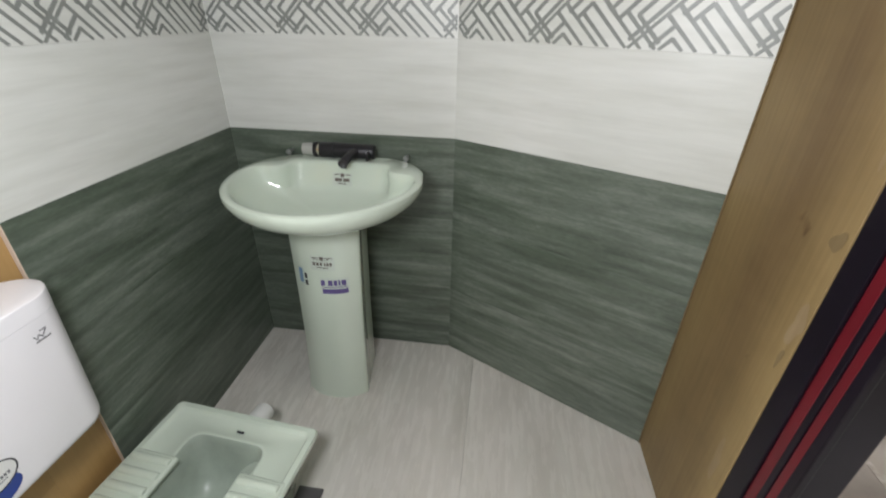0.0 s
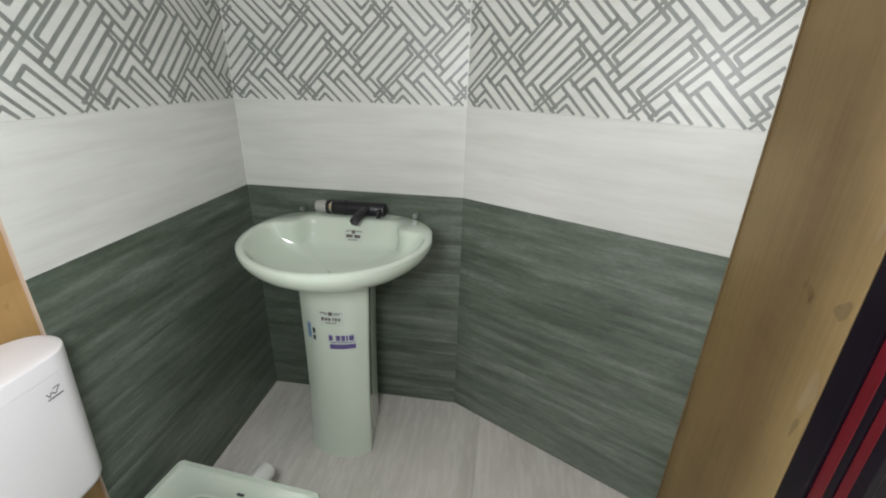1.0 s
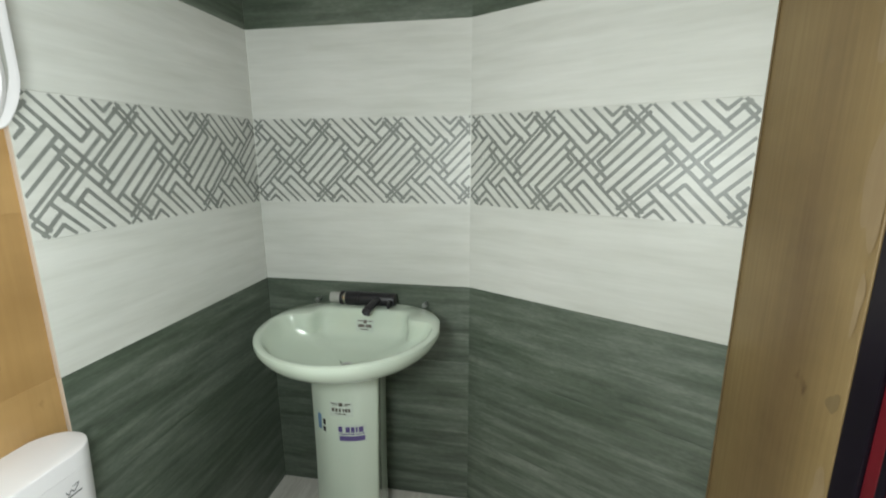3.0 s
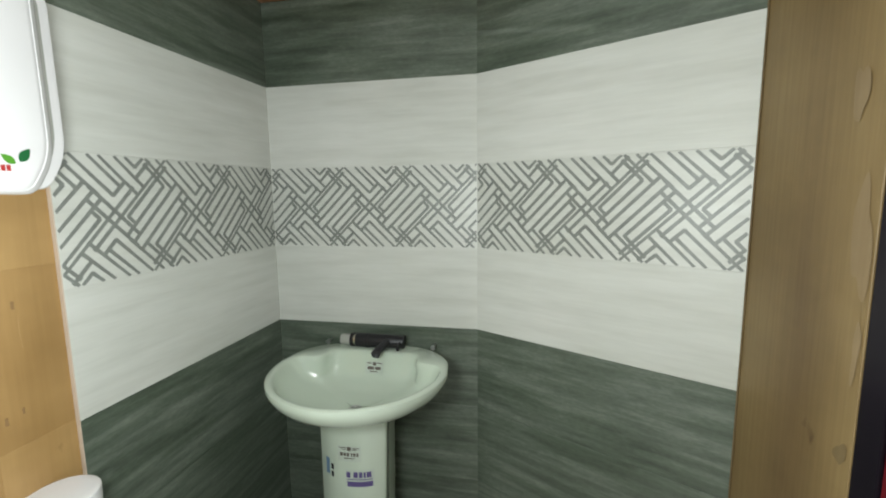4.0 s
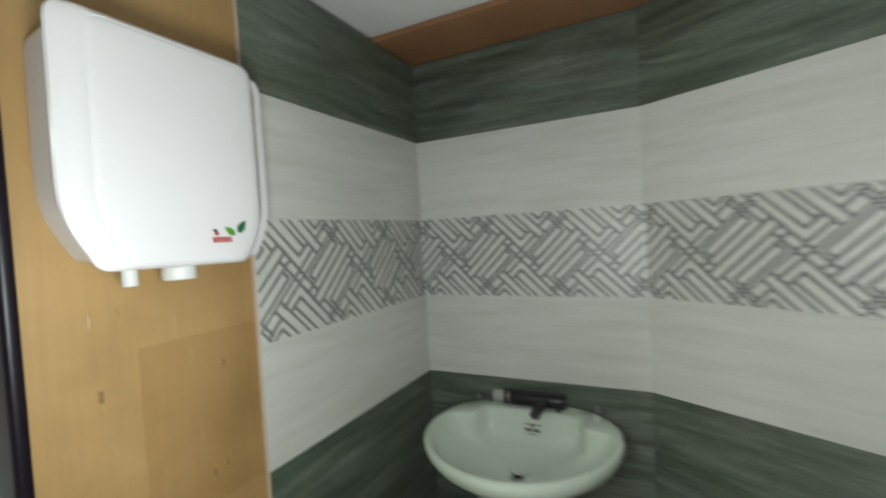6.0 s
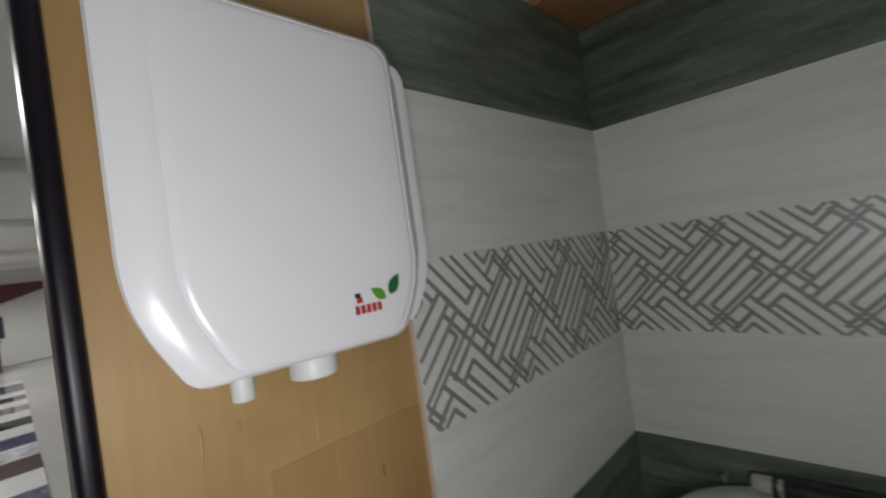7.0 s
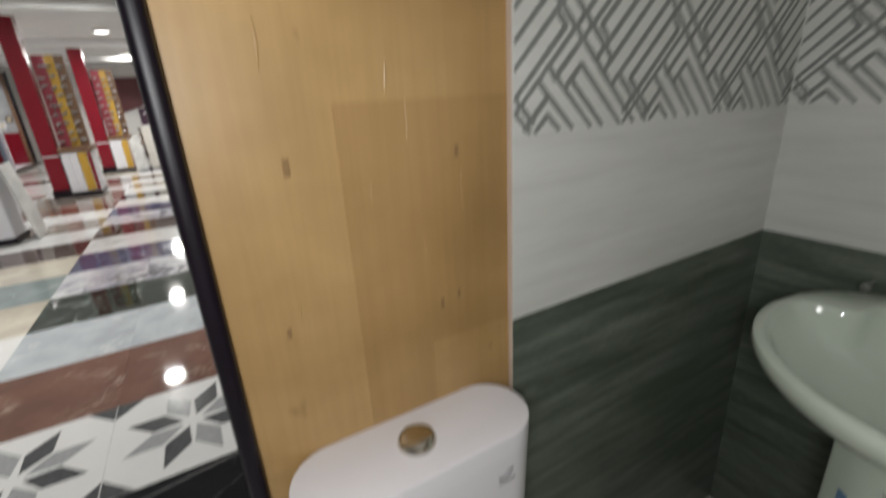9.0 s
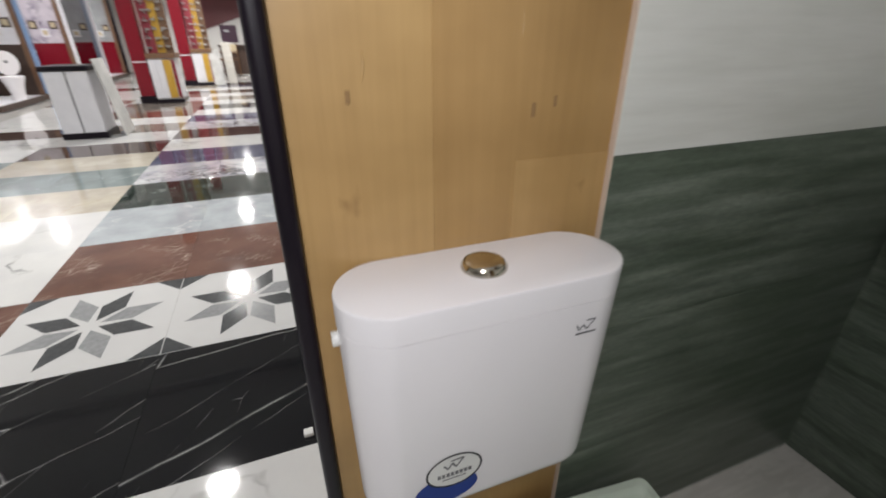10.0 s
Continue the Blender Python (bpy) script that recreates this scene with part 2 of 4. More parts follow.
def box(lo, hi, bevel=0.0, segs=2, bm=None):
    b = bmesh.new()
    bmesh.ops.create_cube(b, size=1.0)
    for v in b.verts:
        v.co = Vector([lo[i] + (v.co[i] + 0.5) * (hi[i] - lo[i]) for i in range(3)])
    if bevel:
        bmesh.ops.bevel(b, geom=list(b.edges), offset=bevel, segments=segs, profile=0.6, affect="EDGES")
    if bm is None:
        return b
    join(bm, b)
    return bm


def join(bm, other, m=None):
    """Adds other's mesh to bm."""
    made = {}
    for v in other.verts:
        made[v] = bm.verts.new(m @ v.co if m is not None else v.co)
    for f in other.faces:
        bm.faces.new([made[v] for v in f.verts])
    other.free()


def loft(rings, cap_start=True, cap_end=True, bm=None):
    bm = bm or bmesh.new()
    loops = [[bm.verts.new(p) for p in ring] for ring in rings]
    n = len(loops[0])
    for a, b in zip(loops, loops[1:]):
        for i in range(n):
            j = (i + 1) % n
            bm.faces.new((a[i], a[j], b[j], b[i]))
    if cap_start:
        bm.faces.new(loops[0])
    if cap_end:
        bm.faces.new(list(reversed(loops[-1])))
    return bm


def ring_round(points, radius, segs=5):
    """A closed 2D outline with its corners rounded."""
    out, n = [], len(points)
    for i in range(n):
        p, a, b = Vector(points[i]), Vector(points[i - 1]), Vector(points[(i + 1) % n])
        r = radius[i] if isinstance(radius, (list, tuple)) else radius
        da, db = (a - p), (b - p)
        r = min(r, da.length * 0.49, db.length * 0.49)
        s, e = p + da.normalized() * r, p + db.normalized() * r
        for k in range(segs + 1):
            t = k / segs
            out.append((s * (1 - t) * (1 - t) + p * 2 * t * (1 - t) + e * t * t))
    return out


def tube(a, b, r0, r1=None, n=20, bm=None, ends=0.0):
    """A round bar from a to b; ends: how far its rims are rounded."""
    a, b = Vector(a), Vector(b)
    r1 = r0 if r1 is None else r1
    ax = (b - a).normalized()
    side = ax.orthogonal().normalized()
    up = ax.cross(side)
    stations = [(0, r0), (1, r1)]
    length = (b - a).length
    if ends:
        e = ends / length
        stations = [(0, r0 - ends), (e * 0.3, r0 - ends * 0.3), (e, r0), (1 - e, r1), (1 - e * 0.3, r1 - ends * 0.3), (1, r1 - ends)]
    rings = [[a + (b - a) * s + (side * math.cos(i * 2 * math.pi / n) + up * math.sin(i * 2 * math.pi / n)) * r for i in range(n)] for s, r in stations]
    return loft(rings, bm=bm)


def lathe(profile, n=24, bm=None, centre=(0, 0)):
    rings = [[Vector((centre[0] + r * math.cos(i * 2 * math.pi / n), centre[1] + r * math.sin(i * 2 * math.pi / n), z)) for i in range(n)] for r, z in profile]
    return loft(rings, bm=bm)


# ---- the booth: tiled walls ----
TILE_W, TILE_H, THICK = 0.8, 0.3, 0.008
ROWS = [("dark", 0), ("dark", 1), ("dark", 2), ("light", 3), ("print", 4), ("light", 5), ("dark", 6)]

# The printed bars lie on a slanted lattice: a counts across the rising lines, b across the falling ones.
G, PERIOD = 0.0375, 7
RISING = [(0.55, -4.1, 4.1), (1.5, -4.0, 2.6), (2.55, -2.5, 4.3), (3.10, -7.0, 4.8), (4.25, 0.85, 3.3), (4.97, 1.6, 2.9), (-2.15, 4.98, 6.8)]
FALLING = [(2.6, 1.5, 4.5), (-2.5, 1.5, 2.55), (3.15, 0.55, 4.7), (3.0, -7.0, -0.55), (4.05, -1.0, 4.0), (4.98, -2.15, 3.0), (6.1, -2.15, 2.0), (6.8, -4.0, 1.2), (7.86, -3.9, 0.1), (8.62, -2.03, -0.6)]


def print_segments(width, start):
    segs = []
    for k in range(-2, 5):
        for sign in (1, -1):
            for a, b0, b1 in RISING:
                segs.append([((sign * b - sign * a) / 2 + k * PERIOD, (sign * b + sign * a) / 2) for b in (b0, b1)])
            for b, a0, a1 in FALLING:
                segs.append([((sign * b - sign * a) / 2 + k * PERIOD, (sign * b + sign * a) / 2) for a in (a0, a1)])
    out = []
    for (u0, v0), (u1, v1) in segs:
        p, q = Vector((start + u0 * G, TILE_H / 2 + v0 * G)), Vector((start + u1 * G, TILE_H / 2 + v1 * G))
        t0, t1 = 0.0, 1.0
        d = q - p
        for i, hi in ((0, width - 0.003), (1, TILE_H - 0.002)):
            lo = 0.002
            if abs(d[i]) > 1e-9:
                s, e = sorted(((lo - p[i]) / d[i], (hi - p[i]) / d[i]))
                t0, t1 = max(t0, s), min(t1, e)
        if t1 - t0 > 0.02:
            out.append((p + d * t0, p + d * t1))
    return out


def print_mesh(width):
    bm = bmesh.new()
    half = 0.0050
    for k, (p, q) in enumerate(print_segments(width, 0.2655)):
        y = -0.0003 - 0.000003 * k
        d = (q - p).normalized()
        n = Vector((-d.y, d.x)) * half
        corners = [p - d * half * 0.3 - n, q + d * half * 0.3 - n, q + d * half * 0.3 + n, p - d * half * 0.3 + n]
        corners = [(min(max(c.x, 0.001), width - 0.001), min(max(c.y, 0.001), TILE_H - 0.001)) for c in corners]
        bm.faces.new([bm.verts.new((c[0], y, c[1])) for c in corners])
    return bm


def tile_mesh(w, h, t, mat, gap=0.0005, bevel=0.0006, over=0.0):
    """A tile whose face lies at y = 0, its lower left corner at the origin."""
    bm = box((gap - over, 0, gap), (w - gap + over, t, h - gap), bevel, 1)
    me = bpy.data.meshes.new("tile")
    bmesh.ops.recalc_face_normals(bm, faces=bm.faces)
    bm.to_mesh(me)
    bm.free()
    me.materials.append(mat)
    return me


def tiled_wall(name, start, end, label):
    start, end = Vector((*start, 0)), Vector((*end, 0))
    d = end - start
    wall = link_mesh(name, box((0, THICK - 0.0016, 0), (d.length, 0.09, 2.1)), M_GROUT)
    wall.matrix_world = pose(*start, 0, 0, math.degrees(math.atan2(d.y, d.x)))
    tagged(wall, label, "wall", kind="structure")
    meshes = {k: tile_mesh(d.length, TILE_H, THICK - 0.002, m, gap, gap, 0.001) for k, m, gap in (("dark", M_DARK, 0.0003), ("light", M_LIGHT, 0.0002), ("print", M_LIGHT, 0.0002))}
    for kind, row in ROWS:
        tile = new("tile", meshes[kind])
        tile.parent = wall
        tile.location = (0, 0, row * TILE_H)
        if kind == "print":
            part("printed_bars", print_mesh(d.length), M_PRINT, tile, "grey-green bars printed on the glaze")
    return wall


RE = (1.497, -0.381)
tiled_wall("wall_west", (0, -0.797), (0, 0), "wall of green-grey and cream streaked tiles with a printed band")
tiled_wall("wall_north", (0, 0), (0.8, 0), "wall of green-grey and cream streaked tiles behind the basin")
tiled_wall("wall_east", (0.8, 0), RE, "slanting wall of green-grey and cream streaked tiles")

# veneer panels beside the tiles
west_panel = link_mesh("wall_west_panel", box((-0.06, -1.214, 0), (-0.010, -0.7975, 2.38), 0.001, 1), M_PLY_L)
tagged(west_panel, "honey-coloured veneer board panel with faint dents and nails", "wall panel", kind="structure")
part("tile_edge", box((-0.0095, -0.8005, 0), (-0.0005, -0.7975, 2.1)), M_WHITE_EDGE, west_panel, "pale raw edge of the tiles")
part("veneer_sheet", box((-0.0105, -1.055, 0.30), (-0.0090, -0.8008, 1.262), 0.0004, 1), M_PLY_D, west_panel, "slightly darker veneer sheet")
part("veneer_sheet", box((-0.0105, -0.945, 0.0), (-0.0082, -0.8008, 0.905), 0.0004, 1), M_PLY_L, west_panel, "slightly lighter veneer sheet")
for y, z, h in ((-1.126, 1.325, 0.05), (-0.962, 1.235, 0.055), (-1.018, 1.150, 0.035), (-0.882, 1.135, 0.07), (-0.985, 1.290, 0.04), (-0.948, 1.06, 0.03), (-1.13, 1.02, 0.03)):
    bm = bmesh.new()
    for s in range(6):
        k0, k1 = s / 6, (s + 1) / 6
        w0, w1 = (0.0004 + 0.0016 * math.sin(math.pi * q) for q in (k0, k1))
        y0, y1 = (y + 0.0012 * math.sin(4 * q + 40 * y) for q in (k0, k1))
        z0, z1 = z + h * (k0 - 0.5), z + h * (k1 - 0.5)
        ridge = [bm.verts.new(p) for p in ((-0.0094, y0 - w0, z0), (-0.0086, y0, z0), (-0.0094, y0 + w0, z0), (-0.0094, y1 - w1, z1), (-0.0086, y1, z1), (-0.0094, y1 + w1, z1))]
        bm.faces.new((ridge[0], ridge[1], ridge[4], ridge[3]))
        bm.faces.new((ridge[1], ridge[2], ridge[5], ridge[4]))
    part("veneer_wrinkle", bm, M_PLY_L, west_panel, "raised wrinkle in the veneer")
for y, z, w in ((-1.117, 1.196, 0.006), (-0.889, 1.191, 0.005), (-1.148, 0.99, 0.004), (-0.925, 0.966, 0.005), (-0.895, 0.975, 0.004)):
    part("nail_mark", box((-0.0102, y - w * 0.65, z - w * 1.7), (-0.0084, y + w * 0.65, z + w * 1.7), 0.0007, 1), M_NAIL, west_panel, "brown upright nail mark")
east_panel = link_mesh("wall_east_panel", box((1.5005, -0.764, 0), (1.55, -0.379, 2.38), 0.001, 1), M_PLY_R)
tagged(east_panel, "dull brown veneer board panel with scuffed patches", "wall panel", kind="structure")
rng = random.Random(5)
for k, (y, z, w, h) in enumerate(((-0.745, 0.795, 0.016, 0.040), (-0.718, 0.38, 0.012, 0.060), (-0.735, 1.32, 0.022, 0.09), (-0.749, 1.14, 0.009, 0.045), (-0.741, 0.96, 0.014, 0.018), (-0.744, 0.716, 0.006, 0.020), (-0.700, 1.55, 0.014, 0.05))):
    bm = bmesh.new()
    p2, p3, p5 = (rng.uniform(0, 6.28) for _ in range(3))
    turns = [2 * math.pi * i / 40 for i in range(40)]
    edge = [1 + 0.22 * math.sin(2 * t + p2) + 0.14 * math.sin(3 * t + p3) + 0.07 * math.sin(5 * t + p5) for t in turns]
    bm.faces.new([bm.verts.new((1.4998 - 0.0002 * k, max(y + w * math.cos(t) * r, -0.7625), z + h * math.sin(t) * r)) for t, r in zip(turns, edge)])
    part("scuffed_patch", bm, M_SCUFF if h > 0.035 else M_SPOT, east_panel, "pale scuffed patch" if h > 0.035 else "brown worn spot")
part("joint_strip", tube((1.4982, -0.3828, 0), (1.4982, -0.3828, 2.1), 0.0022, n=8), M_SPOT, east_panel, "dark open joint beside the tiles")
top_board = link_mesh("trim_top_board", box((-0.05, -0.25, 2.102), (1.56, 0.12, 2.12), 0.001, 1), M_TOPBOARD)
tagged(top_board, "red-brown board lying along the top of the tiled walls", "trim", kind="structure")


# posts at the booth's open edges
def black_post():
    post = thing("edge_post", "black lacquered moulding post at the open edge of the booth", "post", kind="structure")
    out = ring_round([(-0.06, -1.2365), (0.006, -1.2365), (0.006, -1.2145), (-0.06, -1.2145)], [0.004, 0.010, 0.008, 0.002], 5)
    part("moulding", loft([[Vector((p.x, p.y, z)) for p in out] for z in (0.0, 2.38)]), M_BLACK, post, smooth=True)
    return post


def red_post():
    post = thing("red_striped_post", "black and dark red fluted post at the booth's open edge", "post", kind="structure")
    part("core", box((1.515, -0.898, 0), (1.58, -0.764, 2.38), 0.004), M_BLACK, post)
    for y0, y1, mat, x in ((-0.8175, -0.7645, M_BLACK, 1.502), (-0.843, -0.818, M_RED, 1.507), (-0.858, -0.8435, M_BLACK, 1.505), (-0.879, -0.8585, M_RED, 1.507), (-0.9, -0.8795, M_BLACK, 1.504)):
        part("flute", box((x, y0, 0), (1.52, y1, 2.38), 0.003, 2), mat, post, "dark red lacquer stripe" if mat is M_RED else "")
    return post


black_post()
red_post()

# ---- floors ----
booth_floor = link_mesh("floor", box((-0.06, -1.149, -0.012), (1.55, 0.1, -0.0022)), M_GROUT)
tagged(booth_floor, "pale streaked floor tiles of the booth", "floor", kind="structure")
for x0, x1 in ((-0.05, 0.312), (0.312, 0.912), (0.912, 1.512)):
    t = new("floor_tile", tile_mesh(1.149, x1 - x0, 0.006, M_FLOOR))
    t.parent = booth_floor
    t.matrix_basis = Matrix.Translation((x0, 0, 0)) @ Matrix(((0, 0, 1, 0), (-1, 0, 0, 0), (0, -1, 0, 0), (0, 0, 0, 1)))

ceiling = link_mesh("ceiling", box((-0.06, -1.21, 2.1215), (1.60, 0.12, 2.14)), M_CEIL)
tagged(ceiling, "white painted ceiling board of the booth", "ceiling", kind="structure")
header = link_mesh("trim_header", box((-0.06, -1.24, 2.16), (1.60, -1.215, 2.38), 0.002, 1), M_PLY_R)
tagged(header, "brown board over the open front of the booth", "trim", kind="structure")


# ---- things in the booth ----
def outline(a, b_front, b_back, cy, n=64, power=2.0, back_power=4.6, taper=0.29):
    """A basin's plan: an ellipse in front, squarer behind."""
    pts = []
    for i in range(n):
        t = 2 * math.pi * i / n
        c, s = math.cos(t), math.sin(t)
        if s <= 0:
            x, y = abs(c) ** (2 / power) * math.copysign(a, c), -abs(s) ** (2 / power) * b_front
        else:
            x, y = abs(c) ** (2 / back_power) * math.copysign(a, c), abs(s) ** (2 / back_power) * b_back
            x *= 1 - taper * (y / b_back) ** 2
        pts.append((x, cy + y))
    return pts


BASIN_X = 0.437


def bowl_ring(a, bf, bb, cy, z, lift=0.0, **kw):
    return [Vector((BASIN_X + x, y, z + lift * (y - cy))) for x, y in outline(a, bf, bb, cy, **kw)]


def well_ring(a, bf, ys, hx, yb, z, soft=2):
    """The well of the basin: an ellipse in front, flat shoulders at ys, and a square-cornered rear part of half width hx back to yb."""
    cy, n = -0.240, 64
    bs = 0.135
    xs = a * math.sqrt(max(0.0, 1 - ((ys - cy) / bs) ** 2))
    arc = [Vector((a * math.cos(t), cy + bs * math.sin(t))) for t in (k / 6 * math.asin((ys - cy) / bs) for k in range(7))]
    half = arc + [Vector((hx + 0.012, ys + 0.006)), Vector((hx, ys + 0.016)), Vector((hx * 0.94, yb - 0.02)), Vector((hx * 0.86, yb)), Vector((0, yb + 0.004))]
    path = half + [Vector((-p.x, p.y)) for p in half[-2::-1]]
    for _ in range(soft):
        cut = [path[0]]
        for p, q in zip(path, path[1:]):
            cut += [p.lerp(q, 0.25), p.lerp(q, 0.75)]
        path = cut + [path[-1]]
    run = [0.0]
    for p, q in zip(path, path[1:]):
        run.append(run[-1] + (q - p).length)
    back = []
    for i in range(n // 2 + 1):
        d, k = run[-1] * i / (n // 2), 0
        while k < len(run) - 2 and run[k + 1] < d:
            k += 1
        back.append(path[k].lerp(path[k + 1], (d - run[k]) / max(1e-9, run[k + 1] - run[k])))
    front = [Vector((a * math.cos(t), cy + bf * math.sin(t))) for t in (math.pi + 2 * math.pi * i / n for i in range(1, n // 2))]
    return [Vector((BASIN_X + p.x, p.y, z)) for p in back + front]


def pedestal_ring(z):
    k = z / 0.70
    cx, w, yf = 0.414 + 0.006 * k, 0.105 + 0.015 * k + 0.012 * (1 - k) ** 4, -0.337 + 0.012 * k - 0.012 * (1 - k) ** 5
    base = [(w * 0.74, -0.10), (w * 0.83, -0.20), (w * 1.0, yf + 0.046), (w * 0.53, yf + 0.009), (0, yf), (-w * 0.53, yf + 0.009), (-w * 1.0, yf + 0.046), (-w * 0.90, -0.20), (-w * 0.80, -0.10)]
    pts = ring_round(base, [0.004, 0.006, 0.010, 0.05, 0.05, 0.05, 0.010, 0.006, 0.004], 5)
    return [Vector((cx + p.x, p.y, z)) for p in pts]


def patch(surface, width, height, nx=6, nz=4, lift=0.0008):
    """A sticker that follows a surface: surface(s, t) gives the place and outward normal for metres s across and t up."""
    bm = bmesh.new()
    grid = []
    for j in range(nz + 1):
        row = []
        for i in range(nx + 1):
            p, n = surface((i / nx - 0.5) * width, (j / nz - 0.5) * height)
            row.append(bm.verts.new(p + n * lift))
        grid.append(row)
    for j in range(nz):
        for i in range(nx):
            bm.faces.new((grid[j][i], grid[j][i + 1], grid[j + 1][i + 1], grid[j + 1][i]))
    return bm


def pedestal_front(cx, cz):
    def at(s, t):
        ring = pedestal_ring(cz + t)
        x = cx + s
        front = sorted((p for p in ring if p.y < -0.205), key=lambda p: p.x)
        for a, b in zip(front, front[1:]):
            if a.x <= x <= b.x and b.x - a.x > 1e-6:
                k = (x - a.x) / (b.x - a.x)
                d = (b - a).normalized()
                return a + (b - a) * k, Vector((d.y, -d.x, 0)).normalized()
        edge = front[0] if x < front[0].x else front[-1]
        return edge.copy(), Vector((0, -1, 0))
    return at


def pedestal_basin():
    ob = thing("pedestal_basin", "pale green ceramic wash basin on a pedestal against the tiles", "wash basin")
    under = [bowl_ring(0.105, 0.095, 0.10, -0.235, 0.689), bowl_ring(0.142, 0.138, 0.14, -0.235, 0.701), bowl_ring(0.208, 0.205, 0.18, -0.237, 0.730),
             bowl_ring(0.264, 0.270, 0.206, -0.238, 0.766), bowl_ring(0.285, 0.292, 0.2145, -0.238, 0.789), bowl_ring(0.2940, 0.301, 0.218, -0.238, 0.807),
             bowl_ring(0.2960, 0.303, 0.219, -0.238, 0.818), bowl_ring(0.2945, 0.3015, 0.2175, -0.238, 0.8258), bowl_ring(0.290, 0.297, 0.214, -0.238, 0.8290)]
    inner = [well_ring(0.279, 0.287, -0.176, 0.184, -0.088, 0.8300), well_ring(0.273, 0.283, -0.182, 0.178, -0.096, 0.8285), well_ring(0.268, 0.277, -0.186, 0.174, -0.102, 0.822),
             well_ring(0.262, 0.270, -0.189, 0.173, -0.106, 0.810), well_ring(0.246, 0.250, -0.190, 0.176, -0.114, 0.780, 3),
             well_ring(0.218, 0.216, -0.192, 0.172, -0.127, 0.752, 4), well_ring(0.172, 0.164, -0.195, 0.142, -0.146, 0.730, 4),
             well_ring(0.11, 0.125, -0.220, 0.088, -0.205, 0.715, 4), bowl_ring(0.024, 0.024, 0.024, -0.292, 0.708, back_power=2.0, taper=0)]
    part("bowl", loft(under + inner), M_CERAMIC, ob, smooth=38)
    part("drain", lathe([(0.022, 0.7085), (0.022, 0.7105), (0.014, 0.7112), (0.012, 0.7085)], 20, centre=(BASIN_X, -0.292)), M_STEEL, ob, "dull steel drain ring", smooth=True)
    part("pedestal", loft([pedestal_ring(z) for z in (0, 0.012, 0.05, 0.12, 0.25, 0.40, 0.55, 0.705)]), M_CERAMIC, ob, smooth=30)
    # wall bolts standing out behind the rim
    for x in (0.225, 0.640):
        bm = tube((x, -0.001, 0.834), (x, -0.045, 0.834), 0.004, n=10)
        tube((x, -0.030, 0.834), (x, -0.042, 0.834), 0.010, n=6, bm=bm)
        part("wall_bolt", bm, M_STEEL, ob, "bright steel wall bolt")
    # stickers: pale film with printed bars
    film = part("badge_film", patch(pedestal_front(0.424, 0.570), 0.080, 0.052), M_FILM, ob, "clear sticker with a small brown emblem")
    part("emblem", patch(pedestal_front(0.424, 0.588), 0.013, 0.013, lift=0.0016), M_BROWN_INK, film)
    for x, w in ((0.398, 0.011), (0.410, 0.010), (0.421, 0.009), (0.433, 0.006), (0.442, 0.009), (0.452, 0.008)):
        part("printed_bar", patch(pedestal_front(x, 0.568), w * 0.8, 0.012, 2, 2, lift=0.0016), M_BROWN_INK, film)
    for x, k in ((0.402, 1), (0.446, -1)):
        part("wing", patch(pedestal_front(x, 0.590), 0.024, 0.003, lift=0.0016), M_BROWN_INK, film)
        part("wing", patch(pedestal_front(x + 0.004 * k, 0.585), 0.016, 0.0022, lift=0.0016), M_BROWN_INK, film)
    part("printed_line", patch(pedestal_front(0.424, 0.555), 0.036, 0.003, lift=0.0016), M_BROWN_INK, film)
    torn = part("torn_label", patch(pedestal_front(0.455, 0.486), 0.092, 0.062), M_FILM, ob, "half torn purple printed label")
    for x, w in ((0.420, 0.013), (0.444, 0.014), (0.460, 0.011), (0.472, 0.006), (0.485, 0.014)):
        part("letter_bar", patch(pedestal_front(x, 0.499), w, 0.020, 2, 2, lift=0.0016), M_PURPLE, torn)
    part("purple_bar", patch(pedestal_front(0.456, 0.467), 0.080, 0.018, lift=0.0016), M_PURPLE, torn)
    part("purple_bar", patch(pedestal_front(0.456, 0.483), 0.080, 0.003, lift=0.0016), M_PURPLE, torn)
    side = part("blue_label", patch(pedestal_front(0.338, 0.512), 0.024, 0.056, lift=0.0012), M_PALEBLUE, ob, "small blue printed label at the side")
    part("dark_code_bar", patch(pedestal_front(0.362, 0.516), 0.010, 0.020, 2, 4, lift=0.0016), M_INK, side)
    part("dark_code_bar", patch(pedestal_front(0.362, 0.490), 0.010, 0.018, 2, 4, lift=0.0016), M_INK, side)

    def bowl_back(cx, cz):
        def at(s, t):
            z = cz + t
            return Vector((cx + s, -0.1075 - (0.793 - z) * 0.42 - 0.6 * s * s, z)), Vector((0, -1, 0.42)).normalized()
        return at
    inside = part("bowl_badge", patch(bowl_back(0.440, 0.774), 0.066, 0.040, lift=0.0040), M_FILM, ob, "clear sticker with a small brown emblem")
    part("emblem", patch(bowl_back(0.440, 0.787), 0.013, 0.011, lift=0.0050), M_BROWN_INK, inside)
    part("wing", patch(bowl_back(0.421, 0.789), 0.018, 0.003, lift=0.0050), M_BROWN_INK, inside)
    part("wing", patch(bowl_back(0.459, 0.789), 0.018, 0.003, lift=0.0050), M_BROWN_INK, inside)
    part("printed_bar", patch(bowl_back(0.427, 0.773), 0.024, 0.010, lift=0.0050), M_BROWN_INK, inside)
    part("printed_bar", patch(bowl_back(0.454, 0.773), 0.022, 0.010, lift=0.0050), M_BROWN_INK, inside)
    part("printed_line", patch(bowl_back(0.440, 0.762), 0.030, 0.003, lift=0.0050), M_BROWN_INK, inside)
    return ob


